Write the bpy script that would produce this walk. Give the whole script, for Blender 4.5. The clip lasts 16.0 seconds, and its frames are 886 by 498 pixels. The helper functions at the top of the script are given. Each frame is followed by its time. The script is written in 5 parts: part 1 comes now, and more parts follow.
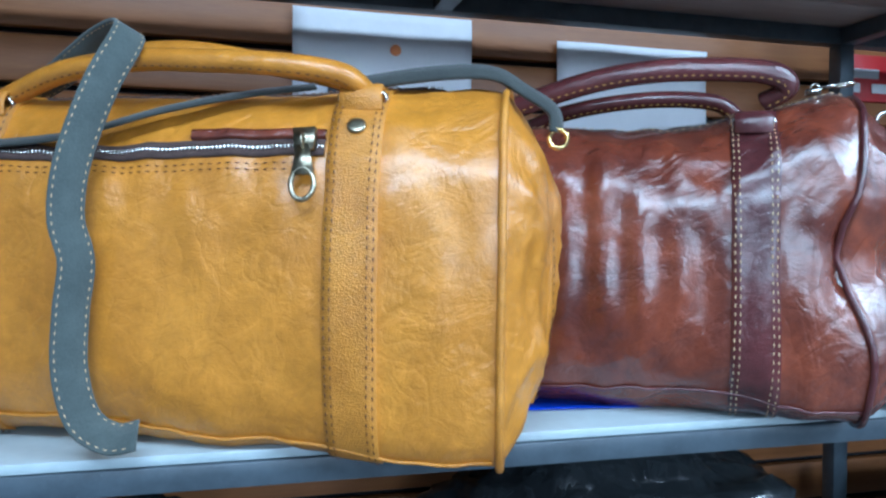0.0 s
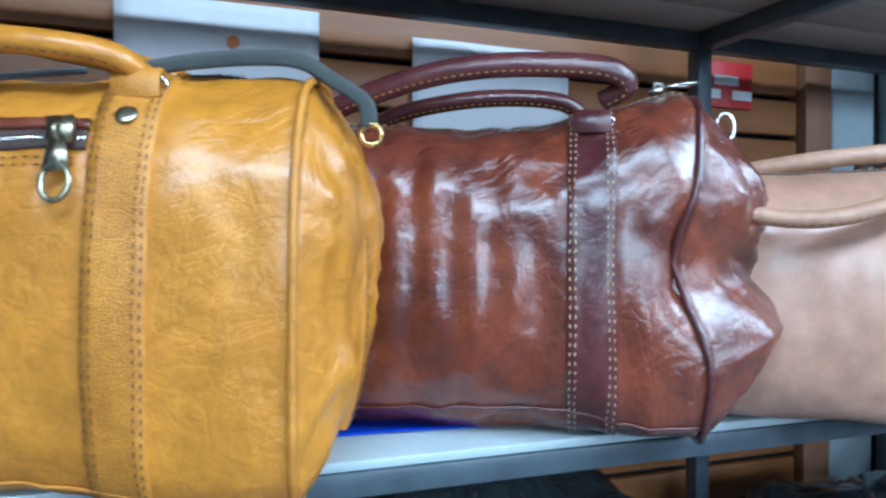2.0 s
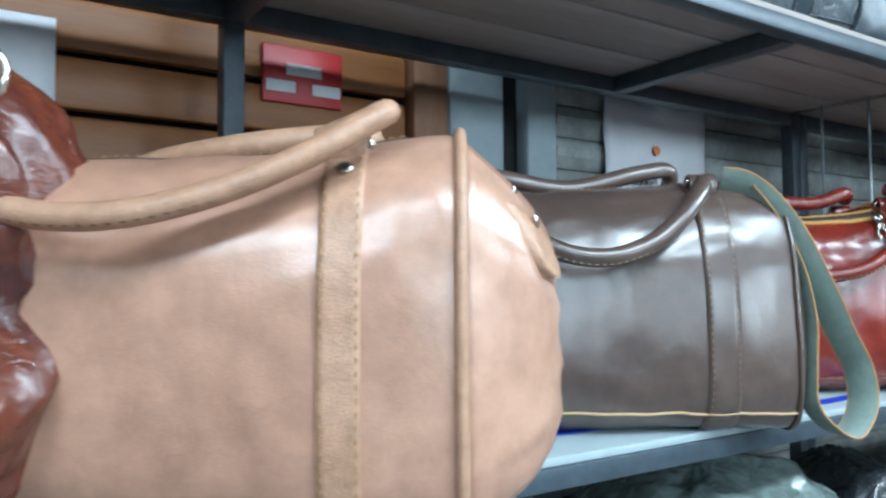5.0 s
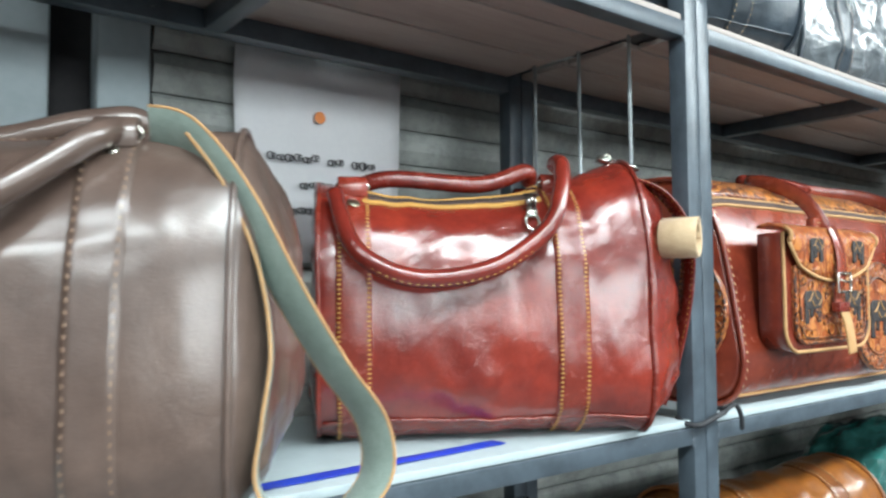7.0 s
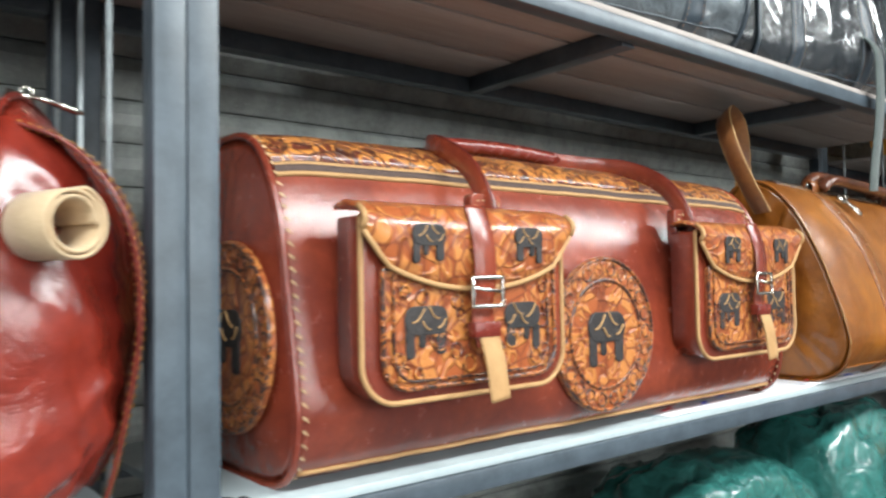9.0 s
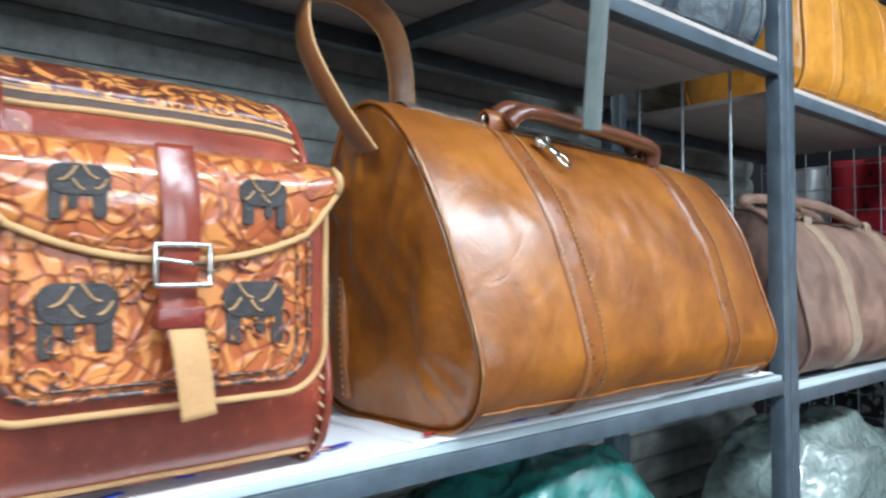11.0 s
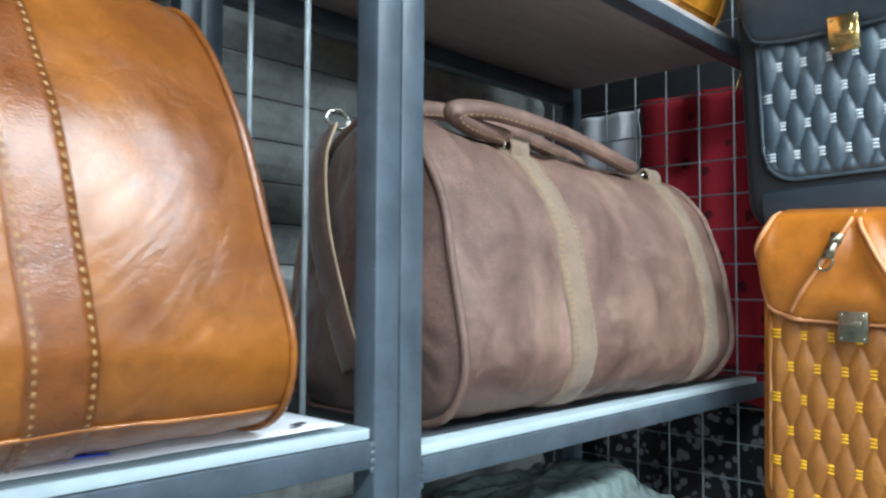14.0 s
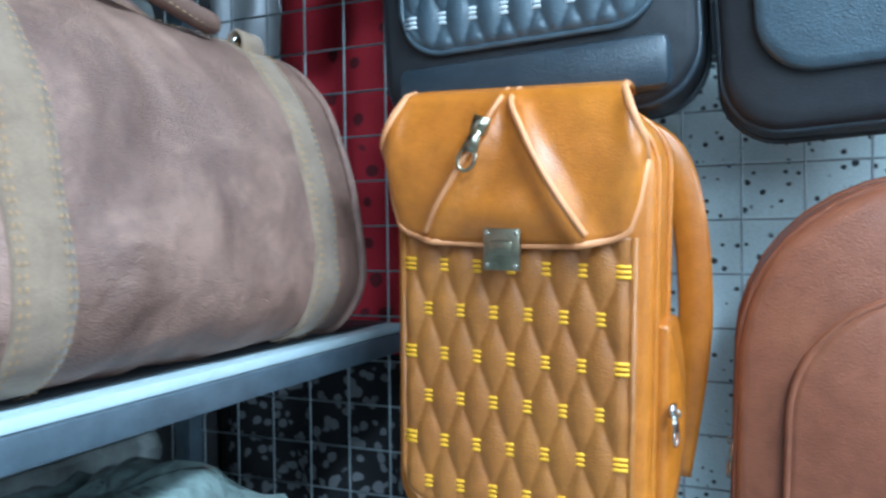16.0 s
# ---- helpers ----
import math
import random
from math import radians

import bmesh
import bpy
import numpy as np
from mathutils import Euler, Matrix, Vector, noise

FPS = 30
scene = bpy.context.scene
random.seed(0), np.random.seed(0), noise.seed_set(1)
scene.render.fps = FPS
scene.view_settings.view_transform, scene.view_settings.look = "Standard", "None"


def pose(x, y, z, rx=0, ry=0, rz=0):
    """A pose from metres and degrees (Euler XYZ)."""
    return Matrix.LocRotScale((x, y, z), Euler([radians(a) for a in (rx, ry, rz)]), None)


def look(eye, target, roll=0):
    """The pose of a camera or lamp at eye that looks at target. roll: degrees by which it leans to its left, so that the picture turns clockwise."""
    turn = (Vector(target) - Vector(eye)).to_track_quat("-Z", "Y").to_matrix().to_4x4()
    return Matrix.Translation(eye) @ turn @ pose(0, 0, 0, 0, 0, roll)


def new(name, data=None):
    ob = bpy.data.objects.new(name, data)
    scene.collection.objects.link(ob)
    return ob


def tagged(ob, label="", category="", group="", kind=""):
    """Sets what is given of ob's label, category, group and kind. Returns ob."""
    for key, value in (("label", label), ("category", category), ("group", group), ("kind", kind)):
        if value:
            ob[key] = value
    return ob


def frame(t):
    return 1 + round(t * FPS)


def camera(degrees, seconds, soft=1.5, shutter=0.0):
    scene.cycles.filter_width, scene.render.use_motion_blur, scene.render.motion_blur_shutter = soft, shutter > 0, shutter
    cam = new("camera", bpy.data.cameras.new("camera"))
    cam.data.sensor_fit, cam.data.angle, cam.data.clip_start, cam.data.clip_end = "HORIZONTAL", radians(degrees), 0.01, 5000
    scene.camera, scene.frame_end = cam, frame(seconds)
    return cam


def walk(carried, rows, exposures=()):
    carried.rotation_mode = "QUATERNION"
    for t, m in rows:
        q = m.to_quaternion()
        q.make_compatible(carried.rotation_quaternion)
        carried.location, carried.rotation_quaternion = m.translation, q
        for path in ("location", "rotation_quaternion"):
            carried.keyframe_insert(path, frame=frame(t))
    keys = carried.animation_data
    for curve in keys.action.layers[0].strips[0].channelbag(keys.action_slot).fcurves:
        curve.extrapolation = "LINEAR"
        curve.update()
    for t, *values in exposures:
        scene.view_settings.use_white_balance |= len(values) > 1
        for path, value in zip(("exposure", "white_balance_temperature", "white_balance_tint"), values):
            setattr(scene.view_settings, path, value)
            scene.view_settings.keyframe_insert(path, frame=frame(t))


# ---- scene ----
cam = camera(60.1, 16.0, soft=2.4, shutter=0.3)
PATH = [
    (0, (-2.023, -0.647, 1.4), (-1.512, 1.286, 1.361), 0.4),
    (0.5, (-2.019, -0.638, 1.4), (-1.49, 1.29, 1.364), 0.5),
    (1, (-2.013, -0.628, 1.398), (-1.437, 1.287, 1.367), 0.6),
    (1.5, (-1.994, -0.607, 1.397), (-1.33, 1.279, 1.369), 0.6),
    (2, (-1.923, -0.605, 1.399), (-1.19, 1.256, 1.383), 0.2),
    (2.5, (-1.83, -0.616, 1.404), (-1.078, 1.237, 1.405), -0.1),
    (3, (-1.72, -0.644, 1.401), (-0.967, 1.209, 1.417), -0.5),
    (3.2, (-1.682, -0.651, 1.4), (-0.92, 1.198, 1.426), -0.5),
    (5.5, (-1.293, -0.528, 1.38), (-0.153, 1.111, 1.478), -0.4),
    (6, (-1.125, -0.572, 1.391), (0.008, 1.074, 1.482), -0.3),
    (6.5, (-0.984, -0.586, 1.38), (0.193, 1.028, 1.475), -0.4),
    (7, (-0.844, -0.554, 1.38), (0.386, 1.02, 1.487), -0.4),
    (7.5, (-0.689, -0.525, 1.39), (0.584, 1.014, 1.495), -0.6),
    (8, (-0.493, -0.539, 1.394), (0.82, 0.966, 1.506), -1.1),
    (8.5, (-0.351, -0.57, 1.396), (0.92, 0.972, 1.495), -1.0),
    (8.7, (-0.305, -0.57, 1.398), (0.958, 0.978, 1.486), -1.1),
    (10.8, (0.486, -0.522, 1.372), (1.818, 0.968, 1.448), -0.3),
    (11, (0.536, -0.531, 1.381), (1.882, 0.947, 1.444), -0.1),
    (11.5, (0.681, -0.5, 1.367), (2.07, 0.936, 1.446), 0.3),
    (12, (0.842, -0.428, 1.355), (2.306, 0.933, 1.452), 0.3),
    (12.5, (0.97, -0.401, 1.339), (2.498, 0.884, 1.463), 0.3),
    (13, (1.131, -0.414, 1.343), (2.676, 0.85, 1.463), 0.4),
    (13.5, (1.264, -0.45, 1.344), (2.75, 0.884, 1.456), 0.4),
    (14, (1.357, -0.442, 1.327), (2.8, 0.94, 1.427), 0.3),
    (14.5, (1.501, -0.379, 1.324), (3.032, 0.905, 1.415), 0.7),
    (15, (1.605, -0.336, 1.318), (3.282, 0.752, 1.373), 0.2),
    (15.5, (1.668, -0.353, 1.303), (3.426, 0.6, 1.323), -0.1),
    (16, (1.713, -0.385, 1.297), (3.542, 0.425, 1.262), -0.7),
]
EXPOSURES = [(0.0, -0.22, 4950, 6), (2.0, -0.13, 5000, 4), (3.2, -0.1, 5000, 2), (5.4, -0.24, 5800, 3), (7.0, 0.1, 6600, 8), (8.6, 0.0, 7000, 12),
             (11.0, 0.08, 6000, 9), (13.0, 0.03, 6000, 8), (14.5, 0.1, 5900, 6), (15.3, 0.2, 5300, 1), (16.0, 0.2, 5000, 0)]
walk(cam, [(t, look(eye, target, roll)) for t, eye, target, roll in PATH], EXPOSURES)

# ---- world and lamps ----
world = bpy.data.worlds.new("world")
scene.world = world
world.use_nodes = True
world.node_tree.nodes["Background"].inputs[0].default_value = (0.55, 0.62, 0.7, 1)
world.node_tree.nodes["Background"].inputs[1].default_value = 0.035

LAMPS = [(-2.3, -1.15, 2.50, 0, 36), (-0.7, -1.15, 2.50, 0, 47), (0.9, -1.15, 2.50, 0, 46), (2.2, -1.25, 2.50, 0, 47),
         (-2.6, -4.9, 2.22, 80, 50), (-0.2, -4.9, 2.22, 80, 52), (2.2, -4.9, 2.22, 80, 46)]
for lx, ly, lz, tilt, watts in LAMPS:
    data = bpy.data.lights.new("tube_light", "AREA")
    data.shape, data.size, data.size_y = "RECTANGLE", 1.15, 0.28 if tilt == 0 else 0.6
    data.energy, data.color = watts, (0.84, 0.95, 1.0)
    lamp = new("tube_light", data)
    lamp.matrix_world = pose(lx, ly, lz, tilt, 0, 0)


# ---- materials ----
def nodes_of(name, rough=0.6, metal=0.0):
    m = bpy.data.materials.new(name)
    m.use_nodes = True
    nt = m.node_tree
    b = nt.nodes["Principled BSDF"]
    b.inputs["Roughness"].default_value = rough
    b.inputs["Metallic"].default_value = metal
    return m, nt, b


def node(nt, kind, **values):
    n = nt.nodes.new(kind)
    for key, value in values.items():
        n.inputs[key].default_value = value
    return n


def coords(nt):
    return nt.nodes.new("ShaderNodeTexCoord").outputs["Object"]


def ramp(nt, fac, stops):
    r = nt.nodes.new("ShaderNodeValToRGB")
    e = r.color_ramp.elements
    while len(e) < len(stops):
        e.new(0.5)
    for el, (p, c) in zip(e, stops):
        el.position, el.color = p, (*c, 1)
    nt.links.new(fac, r.inputs[0])
    return r.outputs[0]


def mix(nt, fac, a, b, mode="MIX"):
    m = nt.nodes.new("ShaderNodeMix")
    m.data_type, m.blend_type = "RGBA", mode
    for sock, v in ((m.inputs[0], fac), (m.inputs[6], a), (m.inputs[7], b)):
        if isinstance(v, bpy.types.NodeSocket):
            nt.links.new(v, sock)
        else:
            sock.default_value = v if isinstance(v, (int, float)) else (*v, 1)
    return m.outputs[2]


def bump(nt, b, heights, distance=0.002):
    last = None
    for h, strength in heights:
        n = node(nt, "ShaderNodeBump", Strength=strength, Distance=distance)
        nt.links.new(h, n.inputs["Height"])
        if last:
            nt.links.new(last, n.inputs["Normal"])
        last = n.outputs[0]
    nt.links.new(last, b.inputs["Normal"])


def noise_tex(nt, co, scale, detail=4, rough=0.55, distortion=0.0):
    n = node(nt, "ShaderNodeTexNoise", Scale=scale, Detail=detail, Roughness=rough, Distortion=distortion)
    nt.links.new(co, n.inputs["Vector"])
    return n.outputs["Fac"]


def leather(name, light, dark, rough=0.32, mottle=9.0, grain=0.25, crease=0.35, coat=0.25, stretch=1.0):
    """Waxed or pulled-up leather: cloudy colour, fine pebble grain, soft creases."""
    m, nt, b = nodes_of(name, rough)
    co = coords(nt)
    mp = node(nt, "ShaderNodeMapping")
    mp.inputs["Scale"].default_value = (1.0, 1.0, stretch)
    nt.links.new(co, mp.inputs["Vector"])
    co = mp.outputs[0]
    cloud = noise_tex(nt, co, mottle, 5, 0.6, 0.6)
    fine = noise_tex(nt, co, mottle * 7, 4, 0.65)
    mid = tuple((p + q) / 2 for p, q in zip(light, dark))
    c1 = ramp(nt, cloud, [(0.28, dark), (0.5, mid), (0.68, light)])
    c2 = ramp(nt, fine, [(0.3, (0.6, 0.6, 0.6)), (0.65, (1.15, 1.15, 1.15))])
    col = mix(nt, 0.5, c1, c2, "MULTIPLY")
    nt.links.new(col, b.inputs["Base Color"])
    vor = node(nt, "ShaderNodeTexVoronoi", Scale=650.0)
    nt.links.new(co, vor.inputs["Vector"])
    vein = node(nt, "ShaderNodeTexVoronoi", Scale=24.0)
    vein.feature = "DISTANCE_TO_EDGE"
    warp = node(nt, "ShaderNodeTexNoise", Scale=14.0, Detail=3.0)
    nt.links.new(co, warp.inputs["Vector"])
    moved = nt.nodes.new("ShaderNodeMixRGB")
    moved.inputs[0].default_value = 0.12
    nt.links.new(co, moved.inputs[1])
    nt.links.new(warp.outputs["Color"], moved.inputs[2])
    nt.links.new(moved.outputs[0], vein.inputs["Vector"])
    veins = ramp(nt, vein.outputs["Distance"], [(0.0, (0.0, 0.0, 0.0)), (0.06, (1, 1, 1))])
    soft = noise_tex(nt, co, 38, 4, 0.6, 1.2)
    line = noise_tex(nt, co, 11, 3, 0.5, 2.5)
    lines = ramp(nt, line, [(0.455, (1, 1, 1)), (0.5, (0, 0, 0)), (0.545, (1, 1, 1))])
    turned = node(nt, "ShaderNodeMapping", Rotation=(0.3, 0.75, 0.2), Scale=(1.0, 1.0, 5.0))
    turned.vector_type = "TEXTURE"
    nt.links.new(coords(nt), turned.inputs["Vector"])
    pull = noise_tex(nt, turned.outputs[0], 34, 3, 0.5, 0.8)
    pulls = ramp(nt, pull, [(0.36, (0, 0, 0)), (0.5, (0.75, 0.75, 0.75)), (0.66, (1, 1, 1))])
    bump(nt, b, [(soft, crease), (pulls, crease * 0.7), (lines, crease * 0.22), (veins, crease * 0.08), (vor.outputs["Distance"], grain)], 0.0022)
    rg = nt.nodes.new("ShaderNodeMapRange")
    rg.inputs[3].default_value, rg.inputs[4].default_value = rough * 0.75, rough * 1.35
    nt.links.new(fine, rg.inputs[0])
    nt.links.new(rg.outputs[0], b.inputs["Roughness"])
    b.inputs["Coat Weight"].default_value = coat
    b.inputs["Coat Roughness"].default_value = 0.26
    return m


def painted_metal(name, col, rough=0.42):
    m, nt, b = nodes_of(name, rough, 0.0)
    co = coords(nt)
    n1 = noise_tex(nt, co, 22, 6, 0.7)
    n2 = noise_tex(nt, co, 180, 3, 0.6)
    lo, hi = tuple(c * 0.72 for c in col), tuple(min(1, c * 1.25) for c in col)
    c = ramp(nt, n1, [(0.32, lo), (0.6, hi)])
    worn = ramp(nt, n2, [(0.69, (0, 0, 0)), (0.74, (0.6, 0.6, 0.6))])
    nt.links.new(mix(nt, worn, c, tuple(min(1, v * 2.2 + 0.05) for v in col)), b.inputs["Base Color"])
    bump(nt, b, [(n2, 0.12), (n1, 0.1)], 0.001)
    return m


def metal(name, col, rough=0.28):
    m, nt, b = nodes_of(name, rough, 1.0)
    co = coords(nt)
    n = noise_tex(nt, co, 220, 4)
    c = ramp(nt, n, [(0.35, tuple(v * 0.7 for v in col)), (0.65, col)])
    nt.links.new(c, b.inputs["Base Color"])
    bump(nt, b, [(n, 0.08)], 0.0005)
    return m


def matte(name, a, c2, scale=18.0, rough=0.75, relief=0.2, detail=5, stretch=(1, 1, 1)):
    m, nt, b = nodes_of(name, rough)
    co = coords(nt)
    mp = node(nt, "ShaderNodeMapping")
    mp.inputs["Scale"].default_value = stretch
    nt.links.new(co, mp.inputs["Vector"])
    n = noise_tex(nt, mp.outputs[0], scale, detail, 0.62, 0.3)
    f = noise_tex(nt, mp.outputs[0], scale * 11, 3)
    c = mix(nt, 0.35, ramp(nt, n, [(0.3, a), (0.68, c2)]), ramp(nt, f, [(0.3, a), (0.7, c2)]))
    nt.links.new(c, b.inputs["Base Color"])
    bump(nt, b, [(n, relief), (f, relief)], 0.0012)
    return m


def suede(name, a, c2, scale=30.0):
    m = matte(name, a, c2, scale, 0.9, 0.5)
    b = m.node_tree.nodes["Principled BSDF"]
    b.inputs["Sheen Weight"].default_value = 0.18
    b.inputs["Sheen Roughness"].default_value = 0.5
    return m


M = {
    "mustard": leather("mustard_leather", (0.60, 0.252, 0.022), (0.46, 0.178, 0.012), 0.34, 8, 0.1, 0.6, 0.5),
    "mustard_band": leather("mustard_band_leather", (0.58, 0.25, 0.026), (0.44, 0.17, 0.015), 0.38, 12, 0.35, 0.2, 0.1),
    "oxblood": leather("oxblood_glazed_leather", (0.24, 0.055, 0.022), (0.05, 0.012, 0.012), 0.22, 9, 0.1, 0.85, 0.8),
    "oxblood_dark": leather("dark_oxblood_leather", (0.12, 0.03, 0.03), (0.05, 0.014, 0.016), 0.22, 10, 0.15, 0.5, 0.5),
    "blush": leather("blush_tan_leather", (0.52, 0.30, 0.205), (0.42, 0.225, 0.148), 0.34, 5, 0.06, 0.12, 0.6),
    "blush_trim": leather("blush_trim_leather", (0.52, 0.31, 0.205), (0.40, 0.22, 0.13), 0.42, 14, 0.2, 0.2, 0.1),
    "umber": leather("grey_brown_leather", (0.125, 0.083, 0.066), (0.070, 0.046, 0.038), 0.3, 5, 0.06, 0.16, 0.9),
    "cherry": leather("cherry_leather", (0.25, 0.026, 0.013), (0.10, 0.009, 0.007), 0.2, 8, 0.08, 0.35, 0.8),
    "cherry_dark": leather("dark_cherry_leather", (0.22, 0.028, 0.015), (0.11, 0.013, 0.010), 0.25, 10, 0.12, 0.3, 0.4),
    "chestnut": leather("chestnut_leather", (0.28, 0.05, 0.022), (0.14, 0.022, 0.014), 0.24, 9, 0.1, 0.2, 0.5),
    "cognac": leather("cognac_leather", (0.315, 0.105, 0.011), (0.14, 0.038, 0.006), 0.33, 9, 0.06, 0.28, 0.45),
    "handle_brown": leather("dark_brown_handle_leather", (0.13, 0.042, 0.018), (0.075, 0.022, 0.012), 0.3, 12, 0.12, 0.2, 0.4),
    "thread_dim": matte("dull_tan_thread", (0.30, 0.16, 0.06), (0.40, 0.23, 0.09), 200, 0.7),
    "cognac_band": leather("cognac_band_leather", (0.24, 0.076, 0.013), (0.14, 0.04, 0.010), 0.28, 12, 0.15, 0.25, 0.35),
    "cocoa": leather("cocoa_nubuck", (0.27, 0.16, 0.118), (0.10, 0.052, 0.038), 0.5, 14, 0.4, 0.3, 0.0),
    "cocoa_band": suede("cocoa_suede_band", (0.27, 0.19, 0.125), (0.17, 0.11, 0.07), 60),
    "cocoa_end": suede("cocoa_suede_end", (0.15, 0.08, 0.057), (0.05, 0.025, 0.018), 26),
    "moss": suede("grey_green_suede", (0.078, 0.096, 0.09), (0.044, 0.057, 0.054), 45),
    "moss_dark": suede("dark_grey_green_suede", (0.04, 0.045, 0.04), (0.022, 0.026, 0.024), 45),
    "sage": suede("sage_green_suede", (0.22, 0.275, 0.24), (0.14, 0.185, 0.16), 55),
    "strap_brown": leather("brown_strap_leather", (0.30, 0.12, 0.04), (0.19, 0.07, 0.025), 0.35, 16, 0.15, 0.15, 0.2),
    "edge_tan": matte("raw_tan_edge", (0.36, 0.19, 0.075), (0.48, 0.28, 0.12), 40, 0.7),
    "cream_suede": suede("cream_suede", (0.46, 0.32, 0.185), (0.58, 0.43, 0.27), 50),
    "thread_gold": matte("gold_thread", (0.42, 0.21, 0.045), (0.54, 0.30, 0.07), 200, 0.7),
    "thread_dark": matte("dark_ochre_thread", (0.10, 0.036, 0.009), (0.16, 0.06, 0.014), 200, 0.7),
    "thread_tan": matte("tan_thread", (0.50, 0.33, 0.17), (0.62, 0.44, 0.25), 200, 0.7),
    "thread_yellow": matte("yellow_thread", (0.85, 0.43, 0.012), (0.92, 0.50, 0.02), 200, 0.55),
    "thread_white": matte("pale_thread", (0.68, 0.74, 0.78), (0.8, 0.85, 0.88), 200, 0.55),
    "thread_brown": matte("brown_thread", (0.20, 0.12, 0.075), (0.28, 0.18, 0.12), 200, 0.7),
    "zip_tape": matte("zip_tape", (0.05, 0.03, 0.025), (0.09, 0.055, 0.045), 120, 0.8),
    "brass": metal("antique_brass", (0.42, 0.38, 0.27), 0.32),
    "nickel": metal("nickel", (0.74, 0.71, 0.64), 0.25),
    "gold": metal("gold_plate", (0.85, 0.62, 0.25), 0.22),
    "steel_paint": painted_metal("grey_painted_steel", (0.055, 0.072, 0.088), 0.36),
    "zinc": painted_metal("pale_grey_steel", (0.33, 0.38, 0.41), 0.38),
    "wire": painted_metal("galvanised_wire", (0.26, 0.29, 0.30), 0.35),
    "laminate": matte("white_laminate", (0.36, 0.43, 0.45), (0.45, 0.52, 0.54), 9, 0.35, 0.05),
    "blue_sheet": matte("blue_plastic_sheet", (0.01, 0.035, 0.42), (0.015, 0.06, 0.55), 14, 0.35, 0.2),
    "ply": matte("grey_plywood", (0.32, 0.275, 0.25), (0.42, 0.37, 0.34), 12, 0.8, 0.2, 6, (0.6, 6, 6)),
    "shutter_wood": matte("varnished_brown_slat", (0.20, 0.075, 0.022), (0.34, 0.14, 0.045), 8, 0.45, 0.15, 6, (0.5, 5, 8)),
    "wood_dark": matte("brown_timber_post", (0.22, 0.10, 0.05), (0.32, 0.16, 0.085), 10, 0.55, 0.2, 6, (6, 6, 0.6)),
    "plaster": matte("pale_blue_plaster", (0.36, 0.43, 0.46), (0.46, 0.53, 0.55), 7, 0.85, 0.3),
    "shutter_grey": painted_metal("grey_roller_slat", (0.30, 0.32, 0.305), 0.5),
    # near-black: shade of the recesses put into the back walls' colour
    "gap_shade": matte("recess_shade", (0.012, 0.012, 0.014), (0.03, 0.028, 0.03), 10, 0.9),
    "paper": matte("white_paper", (0.78, 0.79, 0.82), (0.85, 0.86, 0.88), 12, 0.7, 0.1),
    "red_sign": matte("red_enamel", (0.42, 0.015, 0.02), (0.52, 0.03, 0.03), 16, 0.4, 0.05),
    "ink": matte("black_ink", (0.03, 0.03, 0.035), (0.06, 0.06, 0.07), 90, 0.7, 0.0),
    "orange_ink": matte("orange_ink", (0.75, 0.24, 0.07), (0.85, 0.33, 0.12), 60, 0.7, 0.0),
    "black_pu": leather("black_smooth_leather", (0.04, 0.055, 0.07), (0.024, 0.034, 0.045), 0.3, 8, 0.2, 0.12, 0.25),
    "black_fabric": matte("black_nylon", (0.012, 0.013, 0.016), (0.025, 0.027, 0.032), 60, 0.65, 0.3),
    "slate_pu": leather("slate_smooth_leather", (0.075, 0.105, 0.13), (0.05, 0.075, 0.095), 0.34, 8, 0.2, 0.12, 0.25),
    "amber_pu": leather("amber_smooth_leather", (0.58, 0.20, 0.015), (0.44, 0.13, 0.010), 0.32, 7, 0.15, 0.18, 0.3),
    "amber_matt": leather("amber_quilt_leather", (0.40, 0.15, 0.022), (0.31, 0.105, 0.017), 0.42, 9, 0.25, 0.12, 0.1),
    "rust_pu": leather("rust_smooth_leather", (0.30, 0.105, 0.05), (0.22, 0.07, 0.035), 0.36, 7, 0.15, 0.12, 0.25),
    "peach_trim": matte("peach_piping", (0.62, 0.25, 0.09), (0.72, 0.33, 0.14), 60, 0.5, 0.1),
    "plain_wall": matte("painted_wall", (0.15, 0.155, 0.16), (0.2, 0.205, 0.21), 4, 0.85, 0.15),
    "tile_floor": matte("grey_floor_tile", (0.14, 0.14, 0.145), (0.19, 0.19, 0.19), 5, 0.4, 0.05),
    "diffuser": None,
}
m, nt, b = nodes_of("lamp_diffuser", 0.5)
b.inputs["Base Color"].default_value = (0.9, 0.9, 0.9, 1)
b.inputs["Emission Color"].default_value = (0.95, 0.98, 1, 1)
b.inputs["Emission Strength"].default_value = 6.0
M["diffuser"] = m
M["sheet_black"] = matte("black_sheet", (0.012, 0.014, 0.017), (0.028, 0.03, 0.034), 20, 0.5, 0.2)


